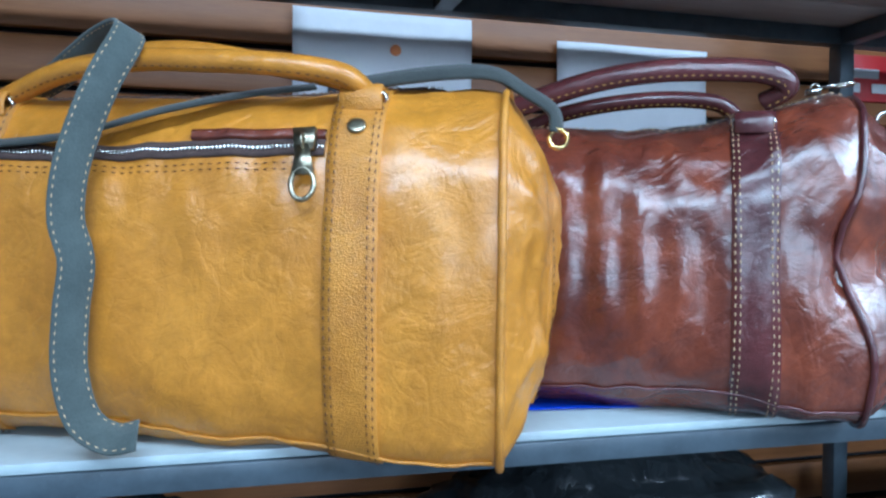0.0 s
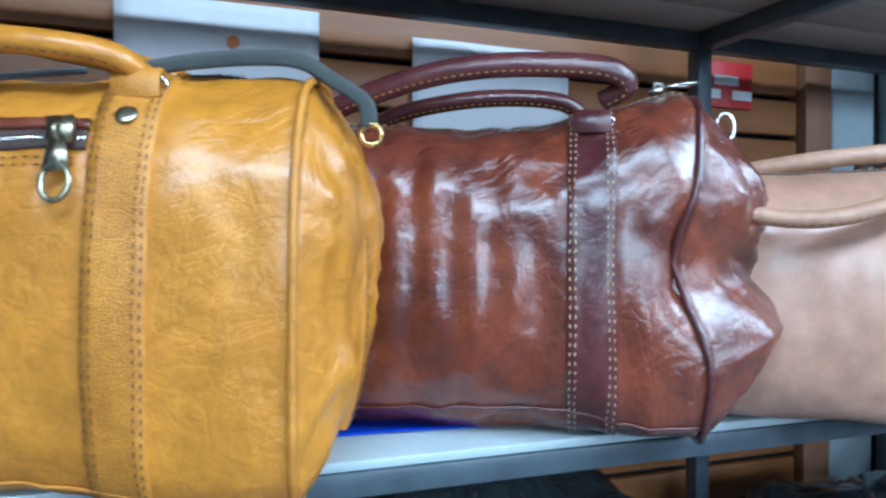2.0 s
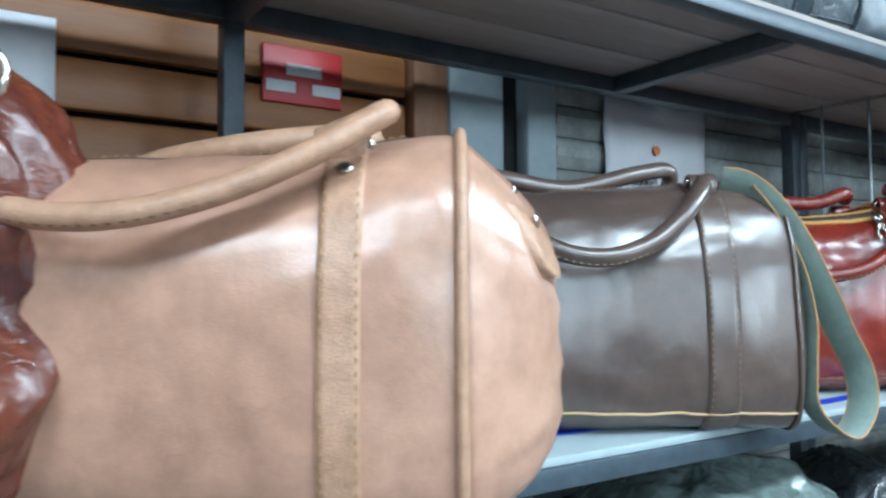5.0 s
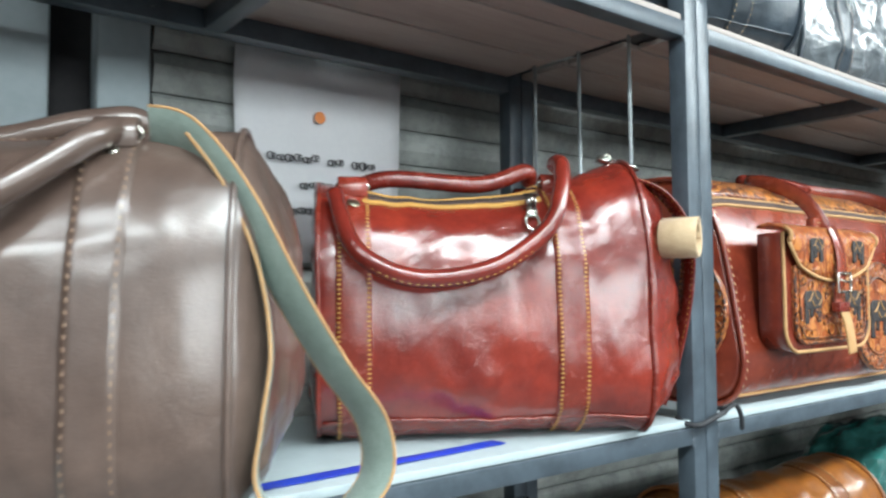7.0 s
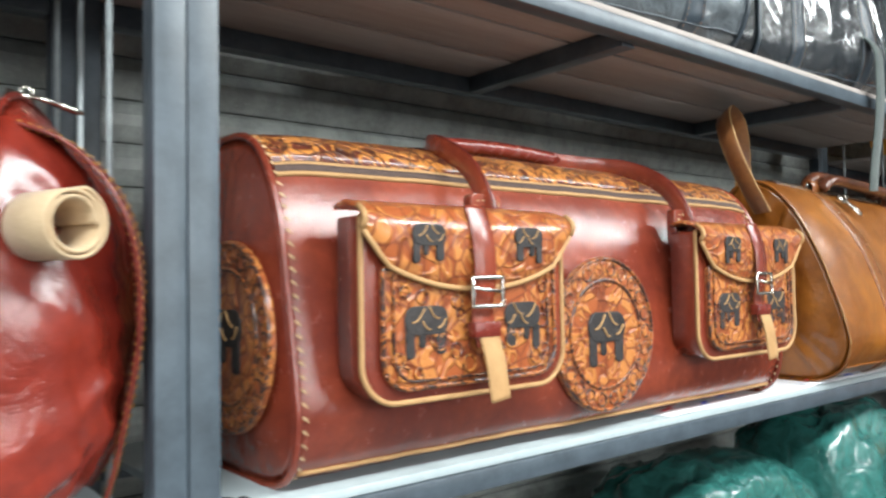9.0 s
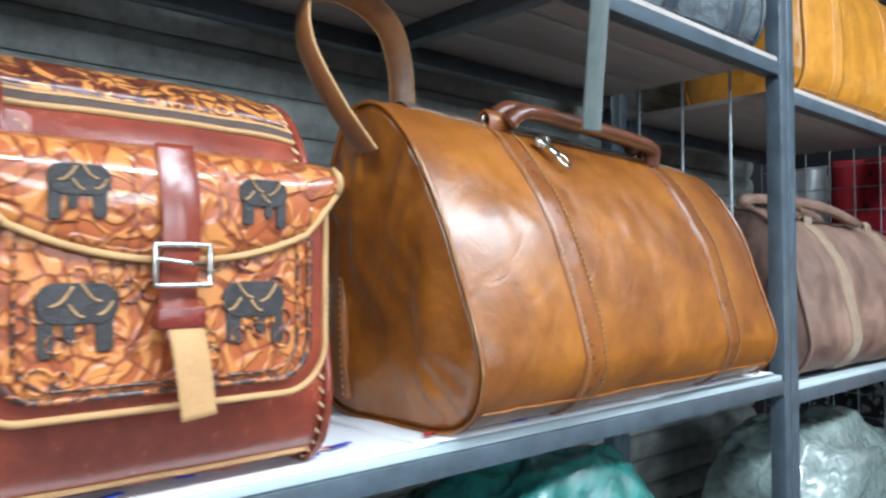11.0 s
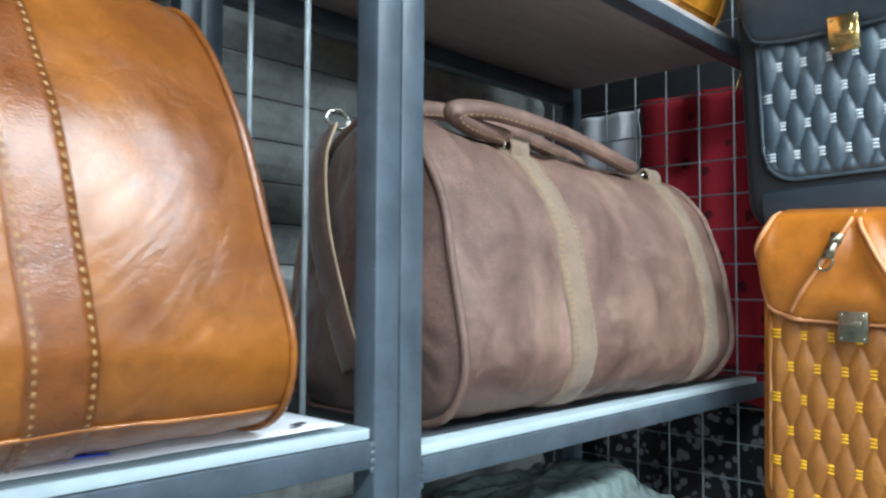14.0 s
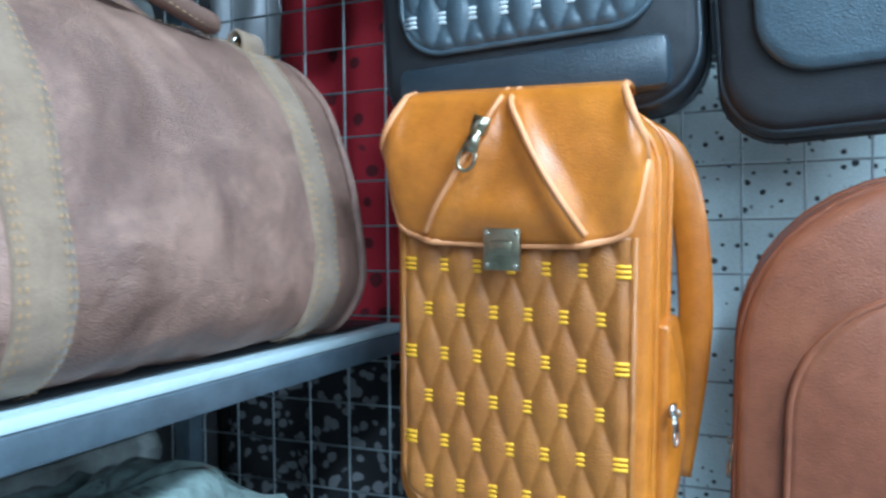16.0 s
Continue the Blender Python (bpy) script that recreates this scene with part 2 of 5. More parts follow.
def carved(name, base, dark, deep, scale=55.0):
    """Tooled and dyed leather: swirling carved relief, dark dye in the grooves."""
    m, nt, b = nodes_of(name, 0.32)
    co = coords(nt)
    w = node(nt, "ShaderNodeTexNoise", Scale=scale * 0.5, Detail=1.0, Distortion=2.2)
    nt.links.new(co, w.inputs["Vector"])
    v = node(nt, "ShaderNodeTexVoronoi", Scale=scale)
    v.feature = "DISTANCE_TO_EDGE"
    nt.links.new(co, v.inputs["Vector"])
    band = ramp(nt, w.outputs["Fac"], [(0.40, (0, 0, 0)), (0.46, (1, 1, 1)), (0.54, (1, 1, 1)), (0.60, (0, 0, 0))])
    c = mix(nt, band, dark, base)
    c = mix(nt, ramp(nt, v.outputs["Distance"], [(0.02, (1, 1, 1)), (0.08, (0, 0, 0))]), c, deep)
    nt.links.new(c, b.inputs["Base Color"])
    bump(nt, b, [(band, 0.8)], 0.002)
    b.inputs["Coat Weight"].default_value = 0.4
    return m


M["tooled"] = carved("tooled_orange_leather", (0.55, 0.21, 0.05), (0.12, 0.025, 0.014), (0.05, 0.014, 0.01))
M["tooled_dark"] = carved("tooled_dark_leather", (0.40, 0.12, 0.03), (0.06, 0.025, 0.02), (0.03, 0.015, 0.012), 80)
M["tool_panel"] = carved("tooled_panel_leather", (0.50, 0.185, 0.05), (0.34, 0.085, 0.025), (0.20, 0.045, 0.016), 46)
M["dye"] = leather("black_dyed_leather", (0.035, 0.028, 0.027), (0.012, 0.010, 0.010), 0.55, 60, 0.2, 0.4, 0.0)


def cloth(name, ground, spot, scale, lo, hi, rough=0.85):
    m, nt, b = nodes_of(name, rough)
    co = coords(nt)
    v = node(nt, "ShaderNodeTexVoronoi", Scale=scale)
    nt.links.new(co, v.inputs["Vector"])
    n = noise_tex(nt, co, scale * 0.8, 2)
    s = nt.nodes.new("ShaderNodeMath")
    s.operation = "MULTIPLY"
    nt.links.new(v.outputs["Distance"], s.inputs[0])
    nt.links.new(n, s.inputs[1])
    f = ramp(nt, s.outputs[0], [(lo, spot), (hi, ground)])
    g = noise_tex(nt, co, 400, 2)
    nt.links.new(mix(nt, 0.25, f, ramp(nt, g, [(0.3, (0.4, 0.4, 0.4)), (0.7, (1, 1, 1))]), "MULTIPLY"), b.inputs["Base Color"])
    bump(nt, b, [(g, 0.3)], 0.0006)
    return m


M["red_cloth"] = cloth("red_patterned_cloth", (0.40, 0.010, 0.024), (0.10, 0.004, 0.01), 26, 0.10, 0.13)
M["dot_cloth"] = cloth("white_spotted_cloth", (0.66, 0.74, 0.74), (0.03, 0.035, 0.04), 80, 0.08, 0.13)
M["leopard"] = cloth("dark_leopard_cloth", (0.012, 0.012, 0.014), (0.20, 0.20, 0.21), 55, 0.16, 0.20)


def wrap(name, col, trans=0.0, rough=0.2):
    m, nt, b = nodes_of(name, rough)
    co = coords(nt)
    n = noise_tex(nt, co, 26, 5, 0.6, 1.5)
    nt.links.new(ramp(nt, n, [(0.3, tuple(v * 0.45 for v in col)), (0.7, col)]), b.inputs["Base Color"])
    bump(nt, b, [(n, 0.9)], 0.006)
    b.inputs["Coat Weight"].default_value = 0.7
    b.inputs["Coat Roughness"].default_value = 0.1
    return m


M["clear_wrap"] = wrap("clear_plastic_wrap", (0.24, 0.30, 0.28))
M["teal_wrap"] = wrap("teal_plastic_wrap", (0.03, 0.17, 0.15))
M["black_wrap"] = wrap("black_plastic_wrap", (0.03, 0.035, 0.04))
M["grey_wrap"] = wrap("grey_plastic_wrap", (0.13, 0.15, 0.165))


# ---- building helpers ----
def thing(name, label, category, place, group=""):
    ob = new(name)
    ob.empty_display_size = 0.05
    ob.matrix_basis = place if isinstance(place, Matrix) else Matrix.Translation(place)
    return tagged(ob, label, category, group)


def mesh_of(name, verts, faces, smooth=True):
    me = bpy.data.meshes.new(name)
    me.from_pydata([tuple(v) for v in verts], [], faces)
    me.validate()
    bm = bmesh.new()
    bm.from_mesh(me)
    bmesh.ops.recalc_face_normals(bm, faces=bm.faces)
    bm.to_mesh(me)
    bm.free()
    for p in me.polygons:
        p.use_smooth = smooth
    return me


def part(name, shape, material, parent=None, label=""):
    """One mesh object; shape is a bmesh or a pair of vertices and faces."""
    if isinstance(shape, bmesh.types.BMesh):
        me = bpy.data.meshes.new(name)
        bmesh.ops.recalc_face_normals(shape, faces=shape.faces)
        shape.to_mesh(me)
        shape.free()
        for p in me.polygons:
            p.use_smooth = True
        me.set_sharp_from_angle(angle=radians(40))
    else:
        me = mesh_of(name, *shape)
    me.materials.append(M[material])
    ob = new(name, me)
    ob.parent = parent
    if name in LOOSE:
        tagged(ob, kind="stuff")
    return tagged(ob, label)


LOOSE = ("stitching", "whip_stitching", "zip_teeth", "scroll_work", "carved_rim", "edge_binding", "carved_border", "motif", "quilt_stitching")


def box(x0, x1, y0, y1, z0, z1, bevel=0.002, bm=None):
    own = bmesh.new()
    bmesh.ops.create_cube(own, size=1)
    bmesh.ops.transform(own, matrix=Matrix.Translation(((x0 + x1) / 2, (y0 + y1) / 2, (z0 + z1) / 2)) @ Matrix.Diagonal((x1 - x0, y1 - y0, z1 - z0, 1)), verts=own.verts)
    if bevel:
        bmesh.ops.bevel(own, geom=own.edges[:], offset=bevel, segments=2, profile=0.5, affect="EDGES")
    if bm is None:
        return own
    return joined(bm, own)


def joined(bm, other):
    me = bpy.data.meshes.new("joined")
    other.to_mesh(me)
    other.free()
    bm.from_mesh(me)
    bpy.data.meshes.remove(me)
    return bm


def grid(rows, cap=False, closed=False):
    """Vertices and faces of a sheet given as rows of points; closed joins each row's ends."""
    w = len(rows[0])
    verts = [p for r in rows for p in r]
    faces = []
    for i in range(len(rows) - 1):
        for j in range(w if closed else w - 1):
            k = (j + 1) % w
            faces.append((i * w + j, i * w + k, (i + 1) * w + k, (i + 1) * w + j))
    if cap:
        faces.append(tuple(range(w)))
        faces.append(tuple(range((len(rows) - 1) * w, len(rows) * w)))
    return verts, faces


def smooth_line(points, steps=10, loop=False):
    """A Catmull-Rom line through points."""
    p = [Vector(q) for q in points]
    n = len(p)
    out = []
    for i in range(n if loop else n - 1):
        if loop:
            a, b2, c, d = p[i - 1], p[i], p[(i + 1) % n], p[(i + 2) % n]
        else:
            a, b2, c, d = p[max(i - 1, 0)], p[i], p[i + 1], p[min(i + 2, n - 1)]
        for s in range(steps):
            t = s / steps
            out.append(0.5 * ((2 * b2) + (c - a) * t + (2 * a - 5 * b2 + 4 * c - d) * t * t + (3 * b2 - a - 3 * c + d) * t ** 3))
    if not loop:
        out.append(p[-1])
    return out


def sweep(line, profile, side, loop=False):
    """Carry a closed profile (across, out) along a line; side is the direction across at its start."""
    rows = []
    n = len(line)
    across = Vector(side)
    for i, p in enumerate(line):
        if loop:
            t = line[(i + 1) % n] - line[i - 1]
        else:
            t = line[min(i + 1, n - 1)] - line[max(i - 1, 0)]
        t.normalize()
        across = (across - t * across.dot(t)).normalized()
        out = t.cross(across)
        rows.append([p + across * a + out * o for a, o in profile])
    if loop:
        rows.append(rows[0])
        return grid(rows, False, True)
    return grid(rows, True, True)


def circle(r, n=10, flat=1.0):
    return [(r * math.cos(2 * math.pi * k / n), r * flat * math.sin(2 * math.pi * k / n)) for k in range(n)]


def slab(w, t):
    """A strap's section with softened edges."""
    e = t * 0.35
    return [(-w / 2, -t / 2 + e), (-w / 2 + e, -t / 2), (w / 2 - e, -t / 2), (w / 2, -t / 2 + e),
            (w / 2, t / 2 - e), (w / 2 - e, t / 2), (-w / 2 + e, t / 2), (-w / 2, t / 2 - e)]


def merge(shapes):
    verts, faces = [], []
    for v, f in shapes:
        k = len(verts)
        verts += list(v)
        faces += [tuple(i + k for i in q) for q in f]
    return verts, faces


def stitch_row(line, normals, length=0.0052, gap=0.0026, width=0.0016, high=0.0011, slant=0.0):
    """Short raised threads laid along a line on a surface."""
    shapes, run, start = [], 0.0, 0.0
    acc = [0.0]
    for p, q in zip(line, line[1:]):
        acc.append(acc[-1] + (q - p).length)

    def at(d):
        for k in range(len(acc) - 1):
            if acc[k + 1] >= d:
                f = (d - acc[k]) / max(acc[k + 1] - acc[k], 1e-9)
                return line[k].lerp(line[k + 1], f), normals[k].lerp(normals[k + 1], f).normalized()
        return line[-1], normals[-1]

    d = gap
    while d + length < acc[-1]:
        p, n = at(d)
        q, n2 = at(d + length)
        t = (q - p).normalized()
        s = n.cross(t).normalized()
        if slant:
            p, q = p - s * slant, q + s * slant
        c = (p + q) / 2
        v = [p + n * 0.0002, c + s * width / 2, q + n * 0.0002, c - s * width / 2, c + n * high]
        shapes.append((v, [(0, 1, 4), (1, 2, 4), (2, 3, 4), (3, 0, 4)]))
        d += length + gap
    return merge(shapes) if shapes else ([], [])


def torus(center, axis, side, R, r, n=20, k=8, squash=1.0):
    a = Vector(side).normalized()
    b2 = Vector(axis).normalized().cross(a)
    line = [Vector(center) + a * R * math.cos(2 * math.pi * i / n) + b2 * R * squash * math.sin(2 * math.pi * i / n) for i in range(n)]
    return sweep(line, circle(r, k), axis, True)


def dome(center, normal, r, h, n=14):
    nrm = Vector(normal).normalized()
    s = nrm.orthogonal().normalized()
    t = nrm.cross(s)
    rows = []
    for rad, up in ((r, 0.0), (r, h * 0.45), (r * 0.82, h * 0.85), (r * 0.45, h), (0.0005, h)):
        rows.append([Vector(center) + nrm * up + (s * math.cos(2 * math.pi * i / n) + t * math.sin(2 * math.pi * i / n)) * rad for i in range(n)])
    return grid(rows, True, True)


def zip_pull(center, down, out, size=0.03):
    """A slider body with a long puller that ends in an open ring."""
    c, d, o = Vector(center), Vector(down).normalized(), Vector(out).normalized()
    s = d.cross(o).normalized()
    o = s.cross(d).normalized()
    shapes = []

    def plate(h0, h1, w0, w1, o0, o1):
        v = [c + d * h + s * w * k + o * q for h, w in ((h0, w0), (h1, w1)) for k in (-1, 1) for q in (o0, o1)]
        return v, [(0, 1, 3, 2), (4, 6, 7, 5), (0, 4, 5, 1), (2, 3, 7, 6), (0, 2, 6, 4), (1, 5, 7, 3)]

    u = size / 0.03
    shapes.append(plate(-0.008 * u, 0.004 * u, 0.006 * u, 0.005 * u, 0.001, 0.0055 * u))
    shapes.append(plate(0.002 * u, 0.018 * u, 0.0032 * u, 0.0058 * u, 0.0045 * u, 0.0068 * u))
    ring = [c + d * (0.023 * u) + d * (0.0085 * u * math.cos(a)) + s * (0.0062 * u * math.sin(a)) + o * 0.0056 * u for a in [2 * math.pi * k / 16 for k in range(16)]]
    shapes.append(sweep(ring, circle(0.0014 * u, 6), o, True))
    shapes.append(torus(c + o * 0.0065 * u, s, d, 0.0035 * u, 0.001 * u, 12, 6))
    return merge(shapes)


# ---- a holdall: barrel of leather between two end panels ----
class Holdall:
    """Its surface: u runs from end to end (-1..1), a round the section (0 underneath, 0.5 pi front, pi on top)."""

    def __init__(self, L, D, H, full=2.6, low=5.0, taper=0.2, dip=0.0, belly=0.0, wrinkle=0.004, seed=0.0, bulge=(0.05, 0.05), lean=0.0, fold=0.0, sag=0.0, crush=0.0, pucker=0.0022, shear=0.0, dent=0.0):
        self.pucker, self.shear, self.dent = pucker, shear, dent
        self.L, self.D, self.H, self.full, self.taper, self.dip = L, D, H, full, taper, dip
        self.low, self.sag, self.crush = low, sag, crush
        self.belly, self.wrinkle, self.seed, self.bulge, self.lean, self.fold = belly, wrinkle, seed, bulge, lean, fold

    def plain(self, u, a):
        s, c = math.sin(a), math.cos(a)
        g = 0.5 - 0.5 * math.tanh(c * -5)
        k = 2 / (self.full + (self.low - self.full) * g)
        y = -math.copysign(abs(s) ** k, s) * self.D / 2
        z = self.H / 2 * (1 - math.copysign(abs(c) ** k, c))
        h = z / self.H
        y *= 1 - self.taper * max(0.0, h - 0.2) / 0.8
        y *= 1 + self.belly * (1 - u * u) * math.sin(math.pi * min(1, h))
        z *= 1 - self.dip * (1 - u * u) * h * h + self.lean * u * h * h
        z = max(z, 0.0) - self.sag * max(0.0, -y / self.D * 2 - 0.55) * max(0, u + 0.3) * max(0.0, 1 - 3 * h)
        return Vector((u * self.L / 2, y, z))

    def at(self, u, a):
        p = self.plain(u, a)
        n = Vector((0, p.y, p.z - self.H * 0.5)).normalized()
        q = p + Vector((self.seed, self.seed * 0.7, 0))
        w = noise.noise(q * 9) * 0.8 + noise.noise(q * 21) * 0.5
        w += (0.4 - abs(noise.noise(Vector((q.x * 24 + q.z * 9, q.y * 16, q.z * 13))))) * 1.0 + (0.4 - abs(noise.noise(Vector((q.x * 13 - q.z * 22, q.y * 20, q.z * 30))))) * 0.6
        edge = 1 - 0.5 * u ** 8
        f = self.fold * math.sin(u * 34 + 2.2 * noise.noise(q * 5)) * math.exp(-((p.z / self.H - 0.55) / 0.3) ** 2) * max(0, 1 - abs(u + 0.25) * 1.4)
        c = self.crush * (noise.noise(q * 7 + Vector((0, 0, 5))) + 0.5 * noise.noise(q * 16)) * abs(u) ** 2
        p = p + n * (w * self.wrinkle * edge + f + c) + Vector((c * 0.3 * u, 0, 0))
        p.z = max(p.z, -self.sag * 0.6)
        h = p.z / self.H
        p.x -= self.shear * (h - 0.3)
        if self.dent and u > 0:
            front = max(0.0, min(1.0, -p.y / self.D * 3))
            p.x -= self.dent * front * u ** 6 * (math.exp(-((h - 0.52) / 0.17) ** 2) - 0.25 * math.exp(-((h - 0.2) / 0.12) ** 2))
            p.y += self.dent * 0.7 * front * max(0.0, u - 0.35) * math.exp(-((h - 0.62 + 0.35 * (u - 0.6)) / 0.12) ** 2)
        tuck = 0.022 * abs(u) ** 14
        p.y, p.z = p.y * (1 - tuck), p.z - max(0.0, p.z - self.H * 0.5) * tuck * 2
        return p

    def normal(self, u, a):
        e = 0.02
        d1 = self.at(min(u + e, 1), a) - self.at(max(u - e, -1), a)
        d2 = self.at(u, a + e) - self.at(u, a - e)
        n = d2.cross(d1).normalized()
        out = Vector((0, self.at(u, a).y, self.at(u, a).z - self.H * 0.45))
        return n if n.dot(out) >= 0 else -n

    def point(self, u, a, off=0.0):
        return self.at(u, a) + (self.normal(u, a) * off if off else Vector())

    def body(self, nu=80, na=110):
        return grid([[self.at(-1 + 2 * i / nu, 2 * math.pi * j / na) for j in range(na)] for i in range(nu + 1)], False, True)

    def end(self, sign, na=150, rings=18):
        mid = Vector((sign * self.L / 2, 0, self.H * 0.46))
        amp, seed = self.pucker, self.seed
        rows = []
        for i in range(rings + 1):
            r = max(1 - i / rings, 0.004)
            row = []
            for j in range(na):
                p = self.at(sign, 2 * math.pi * j / na)
                q = mid + (p - mid) * r
                w = noise.noise(q * 17 + Vector((self.seed, 0, 3))) + 0.8 * (0.5 - abs(noise.noise(q * 27)))
                w += 1.3 * (0.4 - abs(noise.noise(Vector((self.seed, q.y * 34 + q.z * 6, q.z * 7)))))
                q.x += sign * (self.bulge[sign > 0] * (1 - r ** 2.4) + (w * self.wrinkle * 1.8 + self.crush * 1.6 * noise.noise(q * 9 + Vector((0, 0, 9)))) * min(1, (1 - r) * 4))
                turn = 2 * math.pi * j / na
                q.x += sign * amp * math.sin(turn * 17 + 3 * noise.noise(Vector((seed, math.sin(turn) * 3, math.cos(turn) * 3)))) * math.exp(-((r - 0.78) / 0.16) ** 2) * (0.6 + noise.noise(Vector((math.sin(turn) * 2, seed, math.cos(turn) * 2))))
                row.append(q)
            rows.append(row)
        return grid(rows, True, True)

    def on_end(self, sign, y, z, off=0.002):
        n, t = self.full, 1 - self.taper * max(0.0, z / self.H - 0.2) / 0.8
        r = (abs(y / (self.D / 2 * t)) ** n + abs((z - self.H * 0.46) / (self.H * 0.52)) ** n) ** (1 / n)
        return Vector((sign * (self.L / 2 + self.bulge[sign > 0] * (1 - min(r, 1) ** 2.4) + off), y, z))

    def end_band(self, sign, y0, y1, z0, z1, off=0.004, n=24, tip=False):
        """A strip down an end panel; tip rounds its lower end."""
        rows = []
        for i in range(n + 1):
            z = z0 + (z1 - z0) * i / n
            half = (y1 - y0) / 2
            w = half * math.sqrt(max(0.02, 1 - max(0.0, 1 - (z - z0) / half) ** 2)) if tip else half
            ya, yb = (y0 + y1) / 2 - w, (y0 + y1) / 2 + w
            rows.append([self.on_end(sign, ya, z, -0.004)] + [self.on_end(sign, ya + (yb - ya) * k / 4, z, off) for k in range(5)] + [self.on_end(sign, yb, z, -0.004)])
        return grid(rows)

    def piping(self, sign, r=0.0035, u=None, na=72):
        u = sign if u is None else u
        line = [self.point(u, 2 * math.pi * j / na, r * 0.6) for j in range(na)]
        return sweep(line, circle(r, 8), (1, 0, 0), True)

    def band(self, u0, u1, a0, a1, off=0.0022, n=60, cols=5):
        rows = []
        for i in range(n + 1):
            a = a0 + (a1 - a0) * i / n
            row = [self.point(u0, a, -0.001)]
            row += [self.point(u0 + (u1 - u0) * k / cols, a, off) for k in range(cols + 1)]
            row.append(self.point(u1, a, -0.001))
            rows.append(row)
        return grid(rows)

    def seam(self, u, a0, a1, off=0.0035, n=70):
        line = [self.point(u, a0 + (a1 - a0) * i / n, off) for i in range(n + 1)]
        nor = [self.normal(u, a0 + (a1 - a0) * i / n) for i in range(n + 1)]
        return line, nor

    def along(self, a, u0, u1, off=0.003, n=60):
        line = [self.point(u0 + (u1 - u0) * i / n, a, off) for i in range(n + 1)]
        nor = [self.normal(u0 + (u1 - u0) * i / n, a) for i in range(n + 1)]
        return line, nor

    def strip(self, a0, a1, u0, u1, off=0.002, n=50, cols=3):
        rows = []
        for i in range(n + 1):
            u = u0 + (u1 - u0) * i / n
            rows.append([self.point(u, a0, -0.001)] + [self.point(u, a0 + (a1 - a0) * k / cols, off) for k in range(cols + 1)] + [self.point(u, a1, -0.001)])
        return grid(rows)


PI = math.pi


def holdall(name, label, place, h, skin, band_skin, thread, piping_skin, bands=(), band_width=0.045, thing_end=None, band_a=(0.12 * PI, 1.05 * PI), double=True,
            base_line=True, stitch=(0.0052, 0.0026, 0.0017), pipe_r=0.0035, top_zip=True, zip_a=0.9 * PI, zip_u=(-0.8, 0.8)):
    ob = thing(name, label, "holdall", place)
    part("body", h.body(), skin, ob)
    for s in (-1, 1):
        part("end_panel", h.end(s), thing_end or skin, ob)
        part("piping", h.piping(s, pipe_r), piping_skin, ob)
    w = band_width / h.L
    for u in bands:
        bd = part("band", h.band(u - w, u + w, *band_a), band_skin, ob)
        rows = []
        for e in ((-0.82, 0.82) if not double else (-0.88, -0.66, 0.66, 0.88)):
            rows.append(stitch_row(*h.seam(u + w * e, *band_a), *stitch))
        part("stitching", merge(rows), thread, bd)
    if base_line:
        a = 0.26 * PI
        line, nor = h.along(a, -0.98, 0.98, 0.0015)
        part("base_seam", sweep(line, circle(0.0016, 6), (0, 0, 1)), piping_skin, ob)
    if top_zip:
        z = part("zip", h.strip(zip_a - 0.035 * PI, zip_a + 0.035 * PI, *zip_u, 0.002), "zip_tape", ob)
        line, nor = h.along(zip_a, *zip_u, 0.003)
        part("zip_teeth", stitch_row(line, nor, 0.0022, 0.0012, 0.005, 0.0016), "brass", z)
        for k in (-0.05, 0.05):
            line, nor = h.along(zip_a + k * PI, *zip_u, 0.002)
            part("stitching", stitch_row(line, nor, *stitch), thread, z)
    return ob


def handle(ob, line, skin, r=0.009, thread=None, flat=0.85, name="handle"):
    pts = smooth_line(line, 12)
    hd = part(name, sweep(pts, circle(r, 12, flat), (0, 1, 0)), skin, ob)
    if thread:
        low = [p + Vector((0, -r * 0.75, -r * 0.62)) for p in pts]
        part("stitching", stitch_row(low, [Vector((0, -0.8, -0.5))] * len(low), 0.005, 0.003, 0.0016, 0.001), thread, hd)
    return hd


def strap(ob, line, skin, width=0.03, thick=0.003, side=(1, 0, 0), thread=None, name="shoulder_strap", label="", edge=None):
    pts = smooth_line(line, 12)
    st = part(name, sweep(pts, slab(width, thick), side), skin, ob, label)
    if thread or edge:
        across, off = Vector(side), []
        lines = {-1: [], 1: []}
        outs = []
        for i, p in enumerate(pts):
            t = (pts[min(i + 1, len(pts) - 1)] - pts[max(i - 1, 0)]).normalized()
            across = (across - t * across.dot(t)).normalized()
            o = t.cross(across)
            outs.append(o)
            for k in (-1, 1):
                lines[k].append((p, across.copy(), o))
        if thread:
            shapes = []
            for k in (-1, 1):
                for f in (-1, 1):
                    ln = [p + a * k * (width / 2 - 0.003) + o * f * (thick / 2 + 0.0003) for p, a, o in lines[k]]
                    shapes.append(stitch_row(ln, [o * f for o in outs], 0.004, 0.0032, 0.0012, 0.0008))
            part("stitching", merge(shapes), thread, st)
        if edge:
            shapes = []
            for k in (-1, 1):
                ln = [p + a * k * (width / 2) for p, a, o in lines[k]]
                shapes.append(sweep(ln, circle(thick * 0.4, 6), outs[0]))
            part("edge_binding", merge(shapes), edge, st)
    return st


